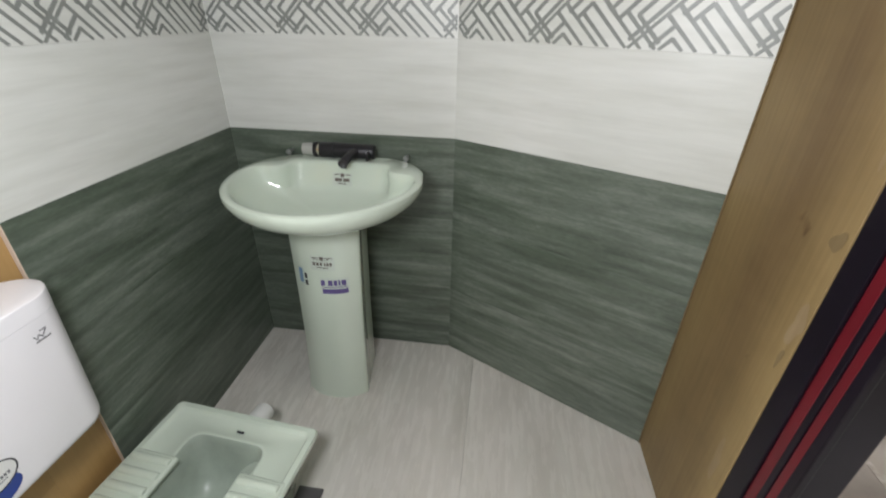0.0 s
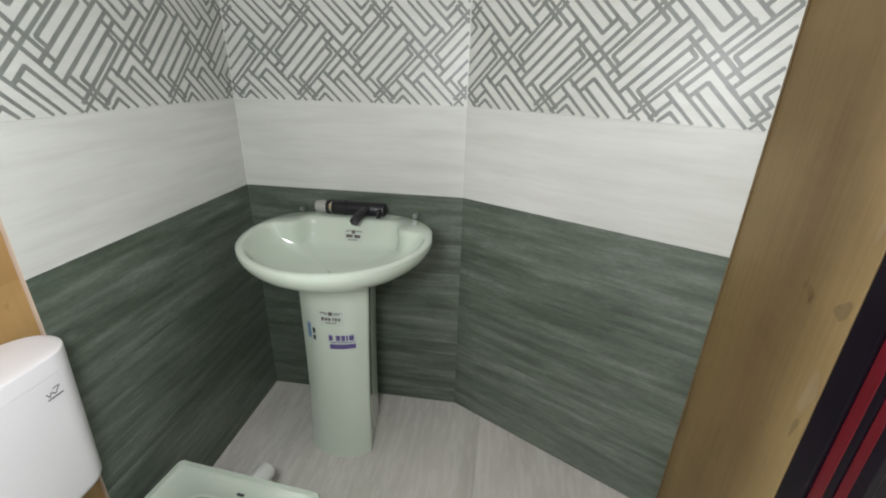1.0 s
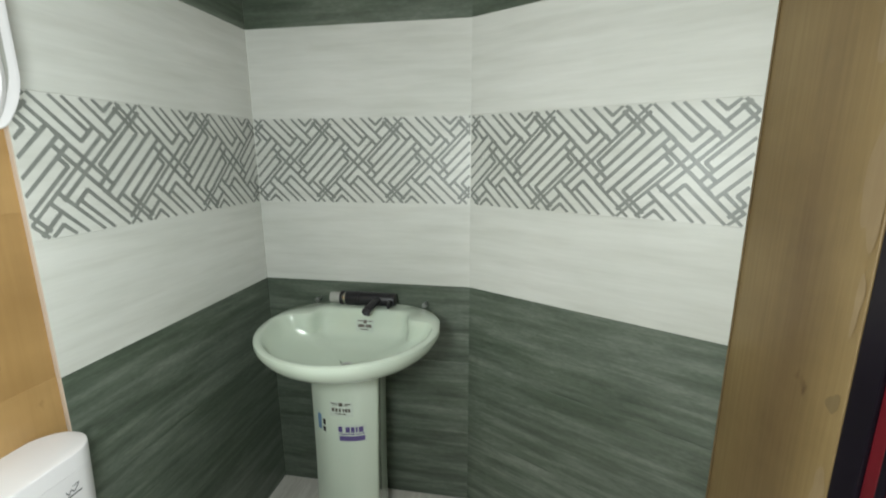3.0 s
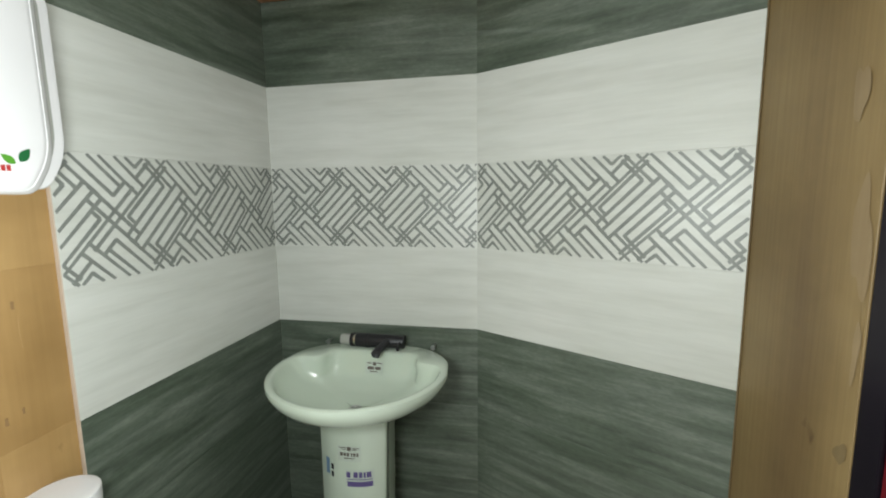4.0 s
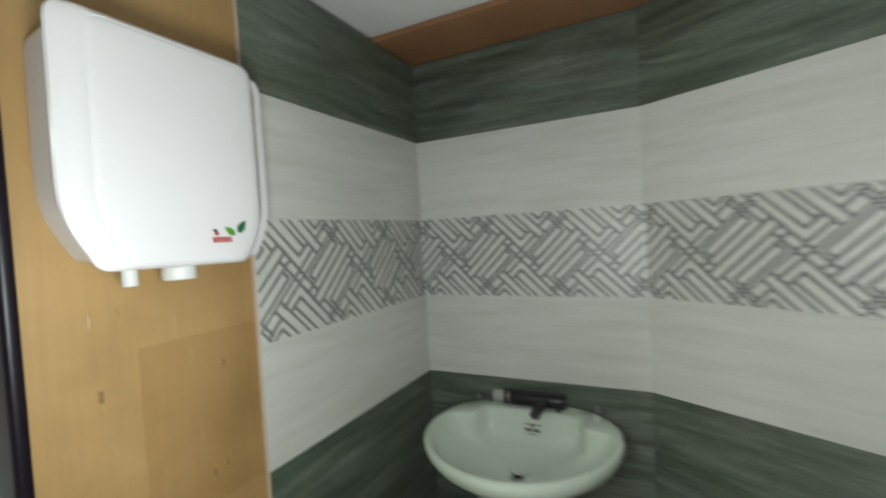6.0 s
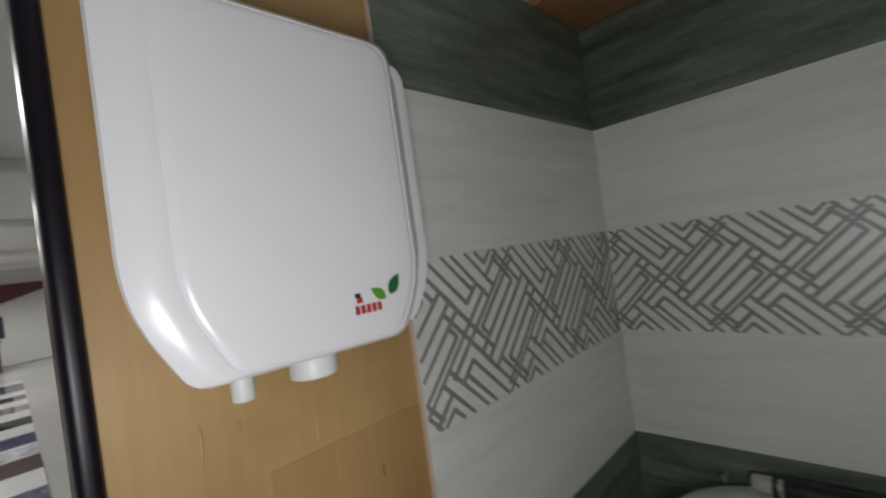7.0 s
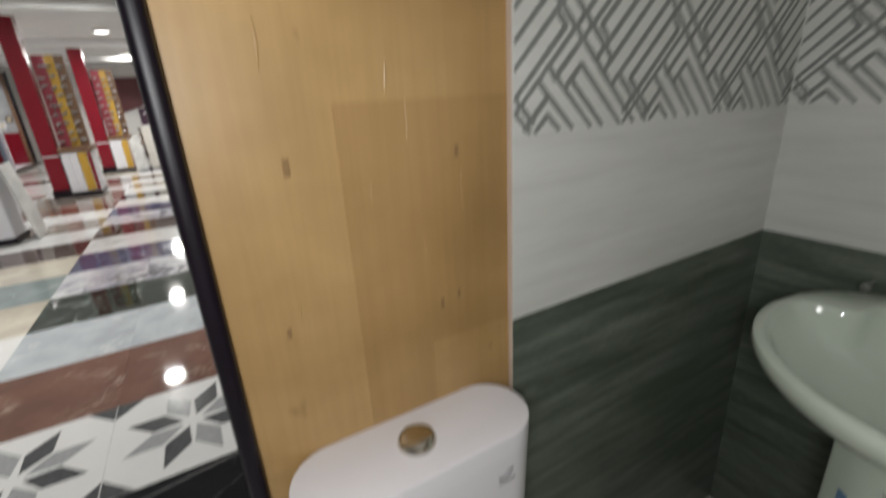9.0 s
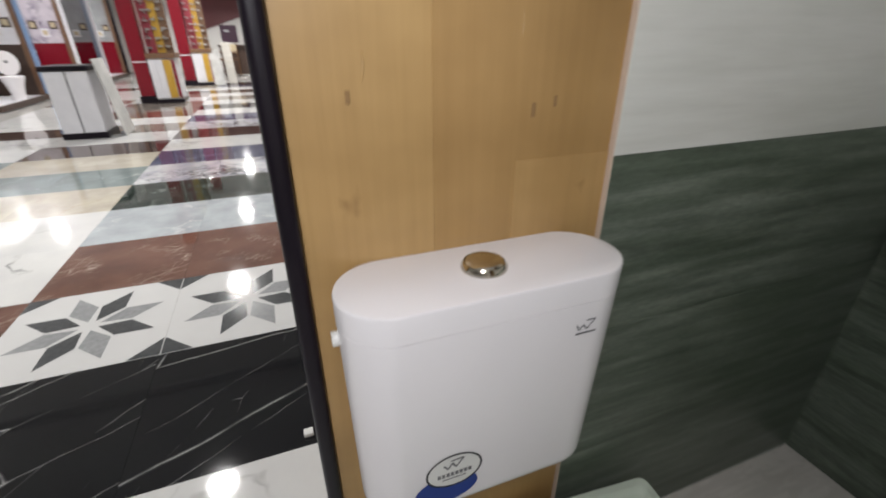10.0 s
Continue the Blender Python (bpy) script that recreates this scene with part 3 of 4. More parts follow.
def basin_tap():
    ob = thing("basin_tap", "matt black mixer tap lying loose on the basin's back ledge", "tap")
    z, y = 0.8560, -0.060
    bm = tube((0.352, y, z), (0.538, y + 0.002, z), 0.0255, 0.0235, 28, ends=0.003)
    tube((0.395, y, z), (0.402, y, z), 0.0268, n=28, bm=bm)
    part("body", bm, M_TAP, ob, smooth=40)
    spout = [Vector((0.478, y - 0.010, z + 0.004)), Vector((0.472, y - 0.040, z + 0.001)), Vector((0.464, y - 0.075, z - 0.006)), Vector((0.460, y - 0.094, z - 0.014))]
    rings = []
    for i, p in enumerate(spout):
        w, h = 0.0145 + 0.0008 * i, 0.012
        rings.append([p + Vector((w * math.cos(t), 0.003 * math.sin(t), h * math.sin(t))) for t in (2 * math.pi * k / 18 for k in range(18))])
    part("spout", loft(rings), M_TAP, ob, smooth=50)
    part("aerator", tube((0.460, y - 0.086, z - 0.018), (0.459, y - 0.092, z - 0.029), 0.011, n=18), M_INK, ob, smooth=True)
    part("lever", box((0.521, y - 0.052, z - 0.016), (0.530, y - 0.004, z + 0.008), 0.003), M_TAP, ob)
    part("chrome_ring", tube((0.341, y, z), (0.352, y, z), 0.019, n=24), M_CHROME, ob, "bright chrome ring", smooth=True)
    part("collar", tube((0.332, y, z), (0.341, y, z), 0.0250, n=24), M_TAP, ob, smooth=True)
    part("end_cap", tube((0.291, y, z), (0.332, y, z), 0.0195, 0.0205, 24, ends=0.003), M_GREY_CAP, ob, "grey plastic end cap", smooth=True)
    return ob


PAN_M = pose(0.246, -0.915, 0, 0, 0, -5.0)


def squat_pan():
    """Local frame: y runs from the outlet end (plus) to the open end."""
    ob = thing("squat_pan", "pale green ceramic squat toilet pan standing loose on the floor", "squat toilet", PAN_M)
    top = 0.215

    def rect(hx, y0, y1, r, z):
        return [Vector((p.x, p.y, z)) for p in ring_round([(-hx, y0), (hx, y0), (hx, y1), (-hx, y1)], r, 5)]
    def well(hx, y0, y1, r, z):
        """The bowl's outline: round at the back, a little narrower towards the open end."""
        pts = [(-hx * 0.92, y0), (hx * 0.92, y0), (hx, y1), (-hx, y1)]
        return [Vector((p.x, p.y, z)) for p in ring_round(pts, [0.03, 0.03, r, r], 5)]
    rings = [rect(0.165, -0.22, 0.23, 0.05, 0.0), rect(0.175, -0.24, 0.25, 0.05, 0.06), rect(0.205, -0.262, 0.268, 0.03, top - 0.035), rect(0.228, -0.285, 0.285, 0.02, top - 0.022), rect(0.2315, -0.287, 0.287, 0.02, top - 0.006), rect(0.2275, -0.283, 0.283, 0.018, top),
             rect(0.213, -0.268, 0.268, 0.018, top), rect(0.207, -0.262, 0.262, 0.018, top - 0.008), rect(0.202, -0.258, 0.258, 0.018, top - 0.012), well(0.131, -0.226, 0.216, 0.045, top - 0.013), well(0.125, -0.221, 0.211, 0.045, top - 0.009), well(0.117, -0.215, 0.204, 0.045, top - 0.011)]
    part("pan_body", loft(rings, cap_end=False), M_CERAMIC, ob, smooth=50)
    # the bowl's inside has a darker, greyer and rougher glaze than the rim
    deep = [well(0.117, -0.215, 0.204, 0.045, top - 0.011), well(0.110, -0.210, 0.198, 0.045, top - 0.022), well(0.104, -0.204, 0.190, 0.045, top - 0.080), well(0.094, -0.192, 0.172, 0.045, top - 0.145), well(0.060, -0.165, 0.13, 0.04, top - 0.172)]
    part("bowl_well", loft(deep, cap_start=False), M_WELL_GLAZE, ob, "darker greyish green glaze inside the bowl", smooth=50)
    for sx in (-1, 1):
        # a raised rest with soft ridges, overhanging the bowl a little
        bm = box((sx * 0.158 - 0.066, -0.235, top - 0.014), (sx * 0.158 + 0.066, 0.118, top + 0.004), 0.009, 3)
        rest = part("foot_rest", bm, M_CERAMIC, ob, smooth=40)
        for k in range(8):
            y = 0.096 - 0.041 * k
            part("grip_ridge", tube((sx * 0.158 - 0.058, y, top + 0.0015), (sx * 0.158 + 0.058, y, top + 0.0015), 0.012, n=14, ends=0.006), M_CERAMIC, rest, smooth=True)
    part("trap_mouth", lathe([(0.040, top - 0.1735), (0.038, top - 0.1705), (0.034, top - 0.1710), (0.032, top - 0.1730)], 24, centre=(0.02, 0.075)), M_INK, ob, "dark trap opening", smooth=True)
    part("trap_wall", loft([[Vector((0.108 + 0.040 * math.cos(t) * k, 0.118 + 0.062 * math.sin(t) * k, z)) for t in (2 * math.pi * i / 20 for i in range(20))] for k, z in ((1.15, top - 0.150), (1.0, top - 0.05), (0.9, top - 0.030), (0.4, top - 0.024))]), M_WELL_GLAZE, ob, smooth=True)
    part("maker_mark", box((0.0, 0.228, top - 0.0115), (0.022, 0.235, top - 0.0098)), M_INK, ob, "small dark printed mark")
    part("outlet_stub", tube((-0.008, 0.25, 0.152), (-0.008, 0.368, 0.138), 0.030, 0.030, 24, ends=0.003), M_PLASTIC_DULL, ob, "white plastic outlet stub", smooth=True)
    return ob


def wall_plane(x, cy, cz):
    def at(s, t):
        return Vector((x, cy + s, cz + t)), Vector((1, 0, 0))
    return at


def stroke(x, y0, z0, y1, z1, width):
    """A flat printed stroke on a face that looks along x."""
    dy, dz = y1 - y0, z1 - z0
    k = width / 2 / math.hypot(dy, dz)
    bm = bmesh.new()
    bm.faces.new([bm.verts.new((x, y, z)) for y, z in ((y0 + dz * k, z0 - dy * k), (y1 + dz * k, z1 - dy * k), (y1 - dz * k, z1 + dy * k), (y0 - dz * k, z0 + dy * k))])
    return bm


def low_cistern():
    ob = thing("low_cistern", "white plastic slim cistern with rounded ends on the panel", "cistern")
    cy, n = -1.011, 40

    def stadium(half, depth, z, x0=-0.009):
        pts, r = [], depth / 2
        flat = half - r
        for i in range(n):
            t = 2 * math.pi * i / n
            c, s = math.cos(t), math.sin(t)
            pts.append(Vector((x0 + r + r * c, cy + math.copysign(flat, s) + r * s if abs(s) > 1e-6 else cy + r * s + flat * (1 if i == 0 else -1), z)))
        return pts
    body = [stadium(0.164, 0.104, 0.452), stadium(0.172, 0.112, 0.458), stadium(0.1750, 0.1165, 0.468), stadium(0.1755, 0.117, 0.476), stadium(0.1826, 0.1272, 0.7604)]
    part("tank", loft(body), M_PLASTIC, ob, smooth=40)
    lid = [stadium(0.1822, 0.1268, 0.7607), stadium(0.1828, 0.1274, 0.7612), stadium(0.1834, 0.1282, 0.7925), stadium(0.1832, 0.1280, 0.7948), stadium(0.1826, 0.1274, 0.7966), stadium(0.1812, 0.126, 0.7975)]
    part("lid", loft(lid), M_PLASTIC, ob, smooth=32)
    base = part("button_ring", lathe([(0.0285, 0.797), (0.0285, 0.801), (0.025, 0.806), (0.024, 0.8045)], 32, centre=(0.053, -1.014)), M_CHROME, ob, "bright chrome button ring", smooth=True)
    part("button", lathe([(0.0235, 0.7972), (0.0235, 0.8055), (0.020, 0.8085), (0.001, 0.8095)], 32, centre=(0.053, -1.014)), M_CHROME, base, smooth=True)
    part("side_inlet", tube((0.045, -1.189, 0.735), (0.045, -1.200, 0.735), 0.009, n=16), M_PLASTIC_DULL, ob)
    x = 0.1178
    logo = part("logo_bar", patch(wall_plane(x, -0.903, 0.7175), 0.030, 0.0032), M_GREYINK, ob, "small grey printed emblem")
    for y0, z0, y1, z1 in ((-0.918, 0.731, -0.913, 0.7225), (-0.913, 0.7225, -0.908, 0.730), (-0.908, 0.730, -0.902, 0.7225), (-0.902, 0.7225, -0.891, 0.736), (-0.891, 0.736, -0.904, 0.7355)):
        part("emblem", stroke(x + 0.0006, y0, z0, y1, z1, 0.0022), M_GREYINK, logo)

    def disc(cyy, cz, a, b, x0, hole=0.0):
        bm = bmesh.new()
        ring = [bm.verts.new((x0, cyy + a * math.cos(t), cz + b * math.sin(t))) for t in (2 * math.pi * i / 28 for i in range(28))]
        if hole:
            inn = [bm.verts.new((x0, cyy + (a - hole) * math.cos(t), cz + (b - hole) * math.sin(t))) for t in (2 * math.pi * i / 28 for i in range(28))]
            for i in range(28):
                j = (i + 1) % 28
                bm.faces.new((ring[i], ring[j], inn[j], inn[i]))
        else:
            bm.faces.new(ring)
        return bm
    blue = part("blue_sticker", disc(-1.083, 0.502, 0.045, 0.026, 0.1102), M_BLUE, ob, "deep blue sticker")
    badge = part("badge", disc(-1.073, 0.536, 0.040, 0.030, 0.1110), M_PLASTIC_DULL, ob, "pale round badge with a dark rim")
    part("rim", disc(-1.073, 0.536, 0.040, 0.030, 0.1116, 0.003), M_INK, badge)
    for k in range(8):
        part("letter_bar", patch(wall_plane(0.1108, -1.0945 + 0.0062 * k, 0.530), 0.0045, 0.007, 1, 1), M_GREYINK, badge)
    part("printed_line", patch(wall_plane(0.1108, -1.073, 0.522), 0.034, 0.002, 1, 1), M_GREYINK, badge)
    for y0, z0, y1, z1 in ((-1.088, 0.549, -1.082, 0.541), (-1.082, 0.541, -1.076, 0.551), (-1.076, 0.551, -1.071, 0.542), (-1.071, 0.542, -1.060, 0.556), (-1.060, 0.556, -1.078, 0.555)):
        part("emblem", stroke(0.1117, y0, z0, y1, z1, 0.0026), M_GREYINK, badge)
    return ob


def high_cistern():
    ob = thing("high_cistern", "glossy white plastic flush tank hung on the veneer panel", "cistern")

    def shell(x, y0, y1, z0, z1, cy, cz, r, ry=0.034, rz=0.062):
        """The tank's outline at depth x: a long chamfer at its lower south corner, a short one at its lower north corner."""
        pts = [(y1 + 0.002, z1), (y0, z1), (y0 - 0.002, z0 + cz), (y0 + cy, z0), (y1 - ry, z0 - 0.004), (y1 + 0.004, z0 + rz)]
        rad = [r, r, 0.06, 0.018, 0.022, 0.05]
        return [Vector((x, p.x, p.y)) for p in ring_round(pts, rad, 6)]
    back = [shell(-0.009, -1.180, -0.832, 1.424, 1.782, 0.044, 0.085, 0.03), shell(0.074, -1.184, -0.829, 1.420, 1.786, 0.044, 0.085, 0.03), shell(0.084, -1.184, -0.829, 1.419, 1.786, 0.044, 0.085, 0.03),
            shell(0.089, -1.182, -0.832, 1.421, 1.783, 0.044, 0.085, 0.03), shell(0.091, -1.178, -0.838, 1.425, 1.778, 0.044, 0.085, 0.03)]
    part("back_shell", loft(back), M_PLASTIC, ob, smooth=35)
    part("seam", loft([shell(0.0905, -1.178, -0.852, 1.430, 1.776, 0.044, 0.085, 0.03), shell(0.0935, -1.178, -0.852, 1.430, 1.776, 0.044, 0.085, 0.03)]), M_GREY_CAP, ob, "grey shadow seam between the shells")
    front = [shell(0.0930, -1.194, -0.866, 1.412, 1.796, 0.044, 0.085, 0.03), shell(0.0955, -1.197, -0.863, 1.410, 1.799, 0.043, 0.085, 0.03), shell(0.1010, -1.195, -0.864, 1.410, 1.799, 0.042, 0.082, 0.03),
             shell(0.1065, -1.182, -0.869, 1.411, 1.797, 0.042, 0.080, 0.03), shell(0.1128, -1.158, -0.879, 1.415, 1.790, 0.040, 0.076, 0.03), shell(0.1120, -1.156, -0.8805, 1.4160, 1.789, 0.040, 0.076, 0.03),
             shell(0.1146, -1.1525, -0.8835, 1.4185, 1.7855, 0.039, 0.074, 0.03), shell(0.1156, -1.146, -0.890, 1.421, 1.780, 0.038, 0.072, 0.03), shell(0.1168, -1.10, -0.93, 1.446, 1.750, 0.03, 0.06, 0.03, 0.03, 0.05), shell(0.1172, -1.05, -0.99, 1.52, 1.68, 0.01, 0.02, 0.02, 0.01, 0.02)]
    part("front_shell", loft(front), M_PLASTIC, ob, smooth=45)
    part("overflow_stub", tube((0.076, -1.103, 1.424), (0.076, -1.103, 1.383), 0.0115, n=18, ends=0.001), M_PLASTIC_DULL, ob, "narrow white plastic stub", smooth=True)
    bm = tube((0.075, -1.022, 1.426), (0.075, -1.022, 1.404), 0.020, n=24)
    tube((0.075, -1.022, 1.408), (0.075, -1.022, 1.385), 0.0275, n=24, ends=0.002, bm=bm)
    part("outlet_nut", bm, M_PLASTIC_DULL, ob, "wide white plastic outlet nut", smooth=True)

    def leaf(cy, cz, length, width, turn, x):
        bm = bmesh.new()
        top, low = [], []
        for i in range(11):
            s = i / 10
            w = width * math.sin(math.pi * s ** 0.8) * 0.5
            top.append((length * (s - 0.5), w))
            low.append((length * (s - 0.5), -w))
        pts = top + low[-2:0:-1]
        c, sn = math.cos(turn), math.sin(turn)
        bm.faces.new([bm.verts.new((x, cy + c * u - sn * v, cz + sn * u + c * v)) for u, v in pts])
        return bm
    x = 0.1176
    mark = part("leaf_mark", leaf(-0.920, 1.475, 0.030, 0.016, radians(52), x), M_LEAF_DARK, ob, "printed emblem of two green leaves and red bars")
    part("leaf_mark", leaf(-0.946, 1.467, 0.026, 0.013, radians(145), x), M_LEAF, mark)
    for k in range(5):
        part("red_bar", patch(wall_plane(x, -0.9795 + 0.0080 * k, 1.4515), 0.0062, 0.010, 1, 1), M_REDINK, mark)
    part("red_dot", patch(wall_plane(x, -0.975, 1.4625), 0.008, 0.006, 2, 1), M_REDINK, mark)
    part("dark_dot", patch(wall_plane(x, -0.977, 1.4685), 0.008, 0.005, 2, 1), M_INK, mark)
    return ob


pedestal_basin()
basin_tap()
squat_pan()
low_cistern()
high_cistern()
tag = link_mesh("corner_tag", box((-0.534, -1.285, 0.0), (-0.508, -1.258, 0.012), 0.002, 1), M_PLASTIC_DULL)
tagged(tag, "small white plastic tag lying on the black floor tile", "tag")
offcut = link_mesh("tile_offcut", box((0.430, -0.84, 0.0), (0.506, -0.697, 0.009), 0.001, 1), plain("dark_grey_glaze", (0.10, 0.095, 0.095), 0.4))
tagged(offcut, "small dark grey tile offcut lying on the floor", "tile offcut")

# ---- the showroom outside ----
X0, X1, Y0, Y1 = -17.5, 6.0, -9.0, 1.6
ground = link_mesh("ground", box((X0, Y0, -0.06), (X1, Y1, -0.0125)), plain("grey_screed", (0.45, 0.44, 0.42), 0.15, size=1.5))
tagged(ground, "glossy grey showroom floor under the sample tiles", "floor", kind="structure")
hall_ceiling = link_mesh("ceiling_hall", box((X0, Y0, CEIL), (X1, Y1, CEIL + 0.1)), M_CEIL)
tagged(hall_ceiling, "white painted showroom ceiling with shallow beams", "ceiling", kind="structure")
for name, lo, hi, mat in (("wall_hall_west", (X0 - 0.1, Y0, 0), (X0, Y1, CEIL), M_WALLPAINT), ("wall_hall_east", (X1, Y0, 0), (X1 + 0.1, Y1, CEIL), M_WALLPAINT),
                          ("wall_hall_south", (X0, Y0 - 0.1, 0), (X1, Y0, CEIL), M_WALLPAINT), ("wall_hall_north", (X0, Y1, 0), (X1, Y1 + 0.1, CEIL), M_WALLPAINT)):
    w = link_mesh(name, box(lo, hi), mat)
    tagged(w, "plain off-white painted showroom wall", "wall", kind="structure")
slope = [(-3.8, 0.97), (0.1, 2.28), (0.1, 2.34), (-3.8, 2.34)]
band = link_mesh("trim_wall_band", loft([[Vector((X0 + d, y, z)) for y, z in slope] for d in (0.001, 0.05)]), M_MAROON)
tagged(band, "maroon wall panel with a slanting lower edge on the far wall", "trim", kind="structure")
for x in (-1.6, -4.6, -7.9, -12.0, -15.0):
    beam = link_mesh("trim_beam", box((x - 0.3, Y0, CEIL - 0.13), (x + 0.3, Y1, CEIL - 0.001), 0.004, 1), M_CEIL)
    tagged(beam, "shallow white painted ceiling beam", "beam", kind="structure")
# fittings for all lamps, the added unseen one in the east too
for lx, ly in LAMPS:
    lamp = thing("ceiling_lamp", "round white ceiling lamp with a lit glass", "lamp", pose(lx, ly, CEIL), group="showroom ceiling lamps")
    part("ring", lathe([(0.15, 0.0), (0.15, -0.03), (0.135, -0.04), (0.12, -0.03)], 28), M_LAMPRING, lamp, smooth=True)
    part("glass", lathe([(0.119, -0.028), (0.10, -0.036), (0.02, -0.040)], 28), M_LAMP, lamp, "lit frosted glass", smooth=True)


M_ROSE = plain("rose_red_panel", (0.30, 0.05, 0.07), 0.3, size=3)
M_MURAL = marble("floral_mural", (0.60, 0.56, 0.60), (0.14, 0.12, 0.17), 0.2, 5.0, 0.16, (0.42, 0.38, 0.45))
M_SLATEGREY = plain("slate_grey_panel", (0.34, 0.35, 0.36), 0.3, size=3, spread=0.3)
# blue light on a bay's edge strip, put into its colour
M_BLUE_LIT = plain("blue_lit_panel", (0.22, 0.34, 0.55), 0.3)


def red_column(x, y, w):
    ob = thing("red_column", "glossy dark red square column with a white collar line", "column", group="red showroom columns")
    part("shaft", box((x - w / 2, y - w / 2, 0.12), (x + w / 2, y + w / 2, CEIL - 0.001), 0.006), M_REDCOL, ob)
    part("plinth", box((x - w / 2 - 0.02, y - w / 2 - 0.02, 0), (x + w / 2 + 0.02, y + w / 2 + 0.02, 0.12), 0.004), M_BLACK, ob)
    part("collar", box((x - w / 2 - 0.006, y - w / 2 - 0.006, 0.66), (x + w / 2 + 0.006, y + w / 2 + 0.006, 0.68)), M_CABWHITE, ob)
    return ob


def tap_board(x, y):
    """A display board full of taps over a low cabinet."""
    ob = thing("tap_display", "display board with chrome taps above a white and ochre cabinet", "display stand", group="tap display stands")
    part("cabinet", box((x - 0.25, y, 0.06), (x + 0.25, y + 0.40, 0.72), 0.004), M_CABWHITE, ob)
    part("ochre_door", box((x + 0.251, y + 0.22, 0.08), (x + 0.268, y + 0.34, 0.70), 0.003), M_YELLOW, ob)
    part("white_door", box((x + 0.251, y + 0.02, 0.08), (x + 0.268, y + 0.11, 0.70), 0.003), M_CABWHITE, ob)
    part("white_door", box((x + 0.251, y + 0.12, 0.08), (x + 0.268, y + 0.21, 0.70), 0.003), M_CABWHITE, ob)
    part("red_door", box((x + 0.251, y + 0.35, 0.08), (x + 0.268, y + 0.40, 0.70), 0.003), M_REDCOL, ob)
    part("plinth", box((x - 0.24, y + 0.01, 0), (x + 0.30, y + 0.42, 0.06), 0.004), M_BLACK, ob)
    part("counter", box((x - 0.27, y - 0.01, 0.72), (x + 0.29, y + 0.43, 0.80), 0.005), M_WOOD, ob)
    part("back_board", box((x - 0.02, y, 0.80), (x + 0.02, y + 0.15, 2.2), 0.003), M_ROSE, ob, "rose red back board")
    part("back_board", box((x - 0.02, y + 0.155, 0.80), (x + 0.02, y + 0.27, 2.2), 0.003), M_YELLOW, ob, "ochre back board")
    part("back_board", box((x - 0.02, y + 0.275, 0.80), (x + 0.02, y + 0.40, 2.2), 0.003), M_WOOD, ob, "brown back board")
    rng = random.Random(int(abs(x) * 10))
    for i in range(3):
        for k in range(9):
            yy, zz = y + 0.07 + 0.13 * i + rng.uniform(-0.03, 0.03), 0.90 + 0.14 * k + rng.uniform(-0.02, 0.02)
            bm = tube((x + 0.02, yy, zz), (x + 0.10, yy, zz), 0.018, n=10)
            tube((x + 0.08, yy, zz), (x + 0.12, yy + rng.uniform(-0.05, 0.05), zz + rng.uniform(-0.06, 0.05)), 0.012, n=8, bm=bm)
            tube((x + 0.07, yy - 0.04, zz), (x + 0.07, yy + 0.04, zz), 0.015, n=8, bm=bm)
            part("tap", bm, M_STEEL, ob, "bright chrome tap", smooth=True)
    return ob


def display_cabinet():
    ob = thing("display_cabinet", "low white display cabinet with dark top and plinth", "cabinet")
    part("body", box((-6.12, -3.47, 0.06), (-5.70, -3.06, 0.72), 0.004), M_CABWHITE, ob)
    part("door_panel", box((-5.699, -3.465, 0.065), (-5.685, -3.275, 0.715), 0.002), M_CABWHITE, ob)
    part("door_panel", box((-5.699, -3.260, 0.065), (-5.685, -3.065, 0.715), 0.002), M_CABWHITE, ob)
    part("door_gap", box((-5.6995, -3.2745, 0.07), (-5.690, -3.2605, 0.71)), M_INK, ob, "dark gap between the doors")
    part("top", box((-6.14, -3.49, 0.72), (-5.67, -3.04, 0.77), 0.004), M_BLACK, ob, "dark top board")
    part("plinth", box((-6.11, -3.48, 0), (-5.67, -3.04, 0.065), 0.003), M_BLACK, ob, "dark plinth")
    return ob


def leaning_slab(x, y, w, h, mat, tilt, label, turn=0):
    ob = link_mesh("sample_slab", box((-w / 2, -0.012, 0.0), (w / 2, 0.0, h), 0.002, 1), mat)
    ob.matrix_world = pose(x, y, 0.004, 0, 0, turn) @ pose(0, 0, 0, tilt)
    return tagged(ob, label, "tile slab", "leaning sample slabs")


def toilet(x, y):
    ob = thing("toilet", "white ceramic toilet with an upright lid on a platform", "toilet", pose(x, y, 0.07, 0, 0, 112) @ Matrix.Scale(0.88, 4))
    el = lambda a, b, z, dy=0.0: [Vector((a * math.cos(t), dy + b * math.sin(t), z)) for t in (2 * math.pi * i / 24 for i in range(24))]
    part("pedestal", loft([el(0.13, 0.20, 0), el(0.11, 0.17, 0.10), el(0.14, 0.20, 0.25), el(0.19, 0.27, 0.38), el(0.19, 0.27, 0.40)]), M_PLASTIC, ob, smooth=True)
    part("seat", loft([el(0.195, 0.275, 0.402), el(0.195, 0.275, 0.425), el(0.18, 0.26, 0.43)]), M_PLASTIC, ob, smooth=40)
    lid = [[Vector((0.19 * math.cos(t), 0.22 + d, 0.65 + 0.23 * math.sin(t))) for t in (2 * math.pi * i / 24 for i in range(24))] for d in (0.0, 0.03)]
    part("lid", loft(lid), M_PLASTIC, ob, smooth=30)
    part("label", patch(lambda s, t: (Vector((s, 0.218, 0.68 + t)), Vector((0, -1, 0))), 0.05, 0.05), M_INK, ob)
    return ob


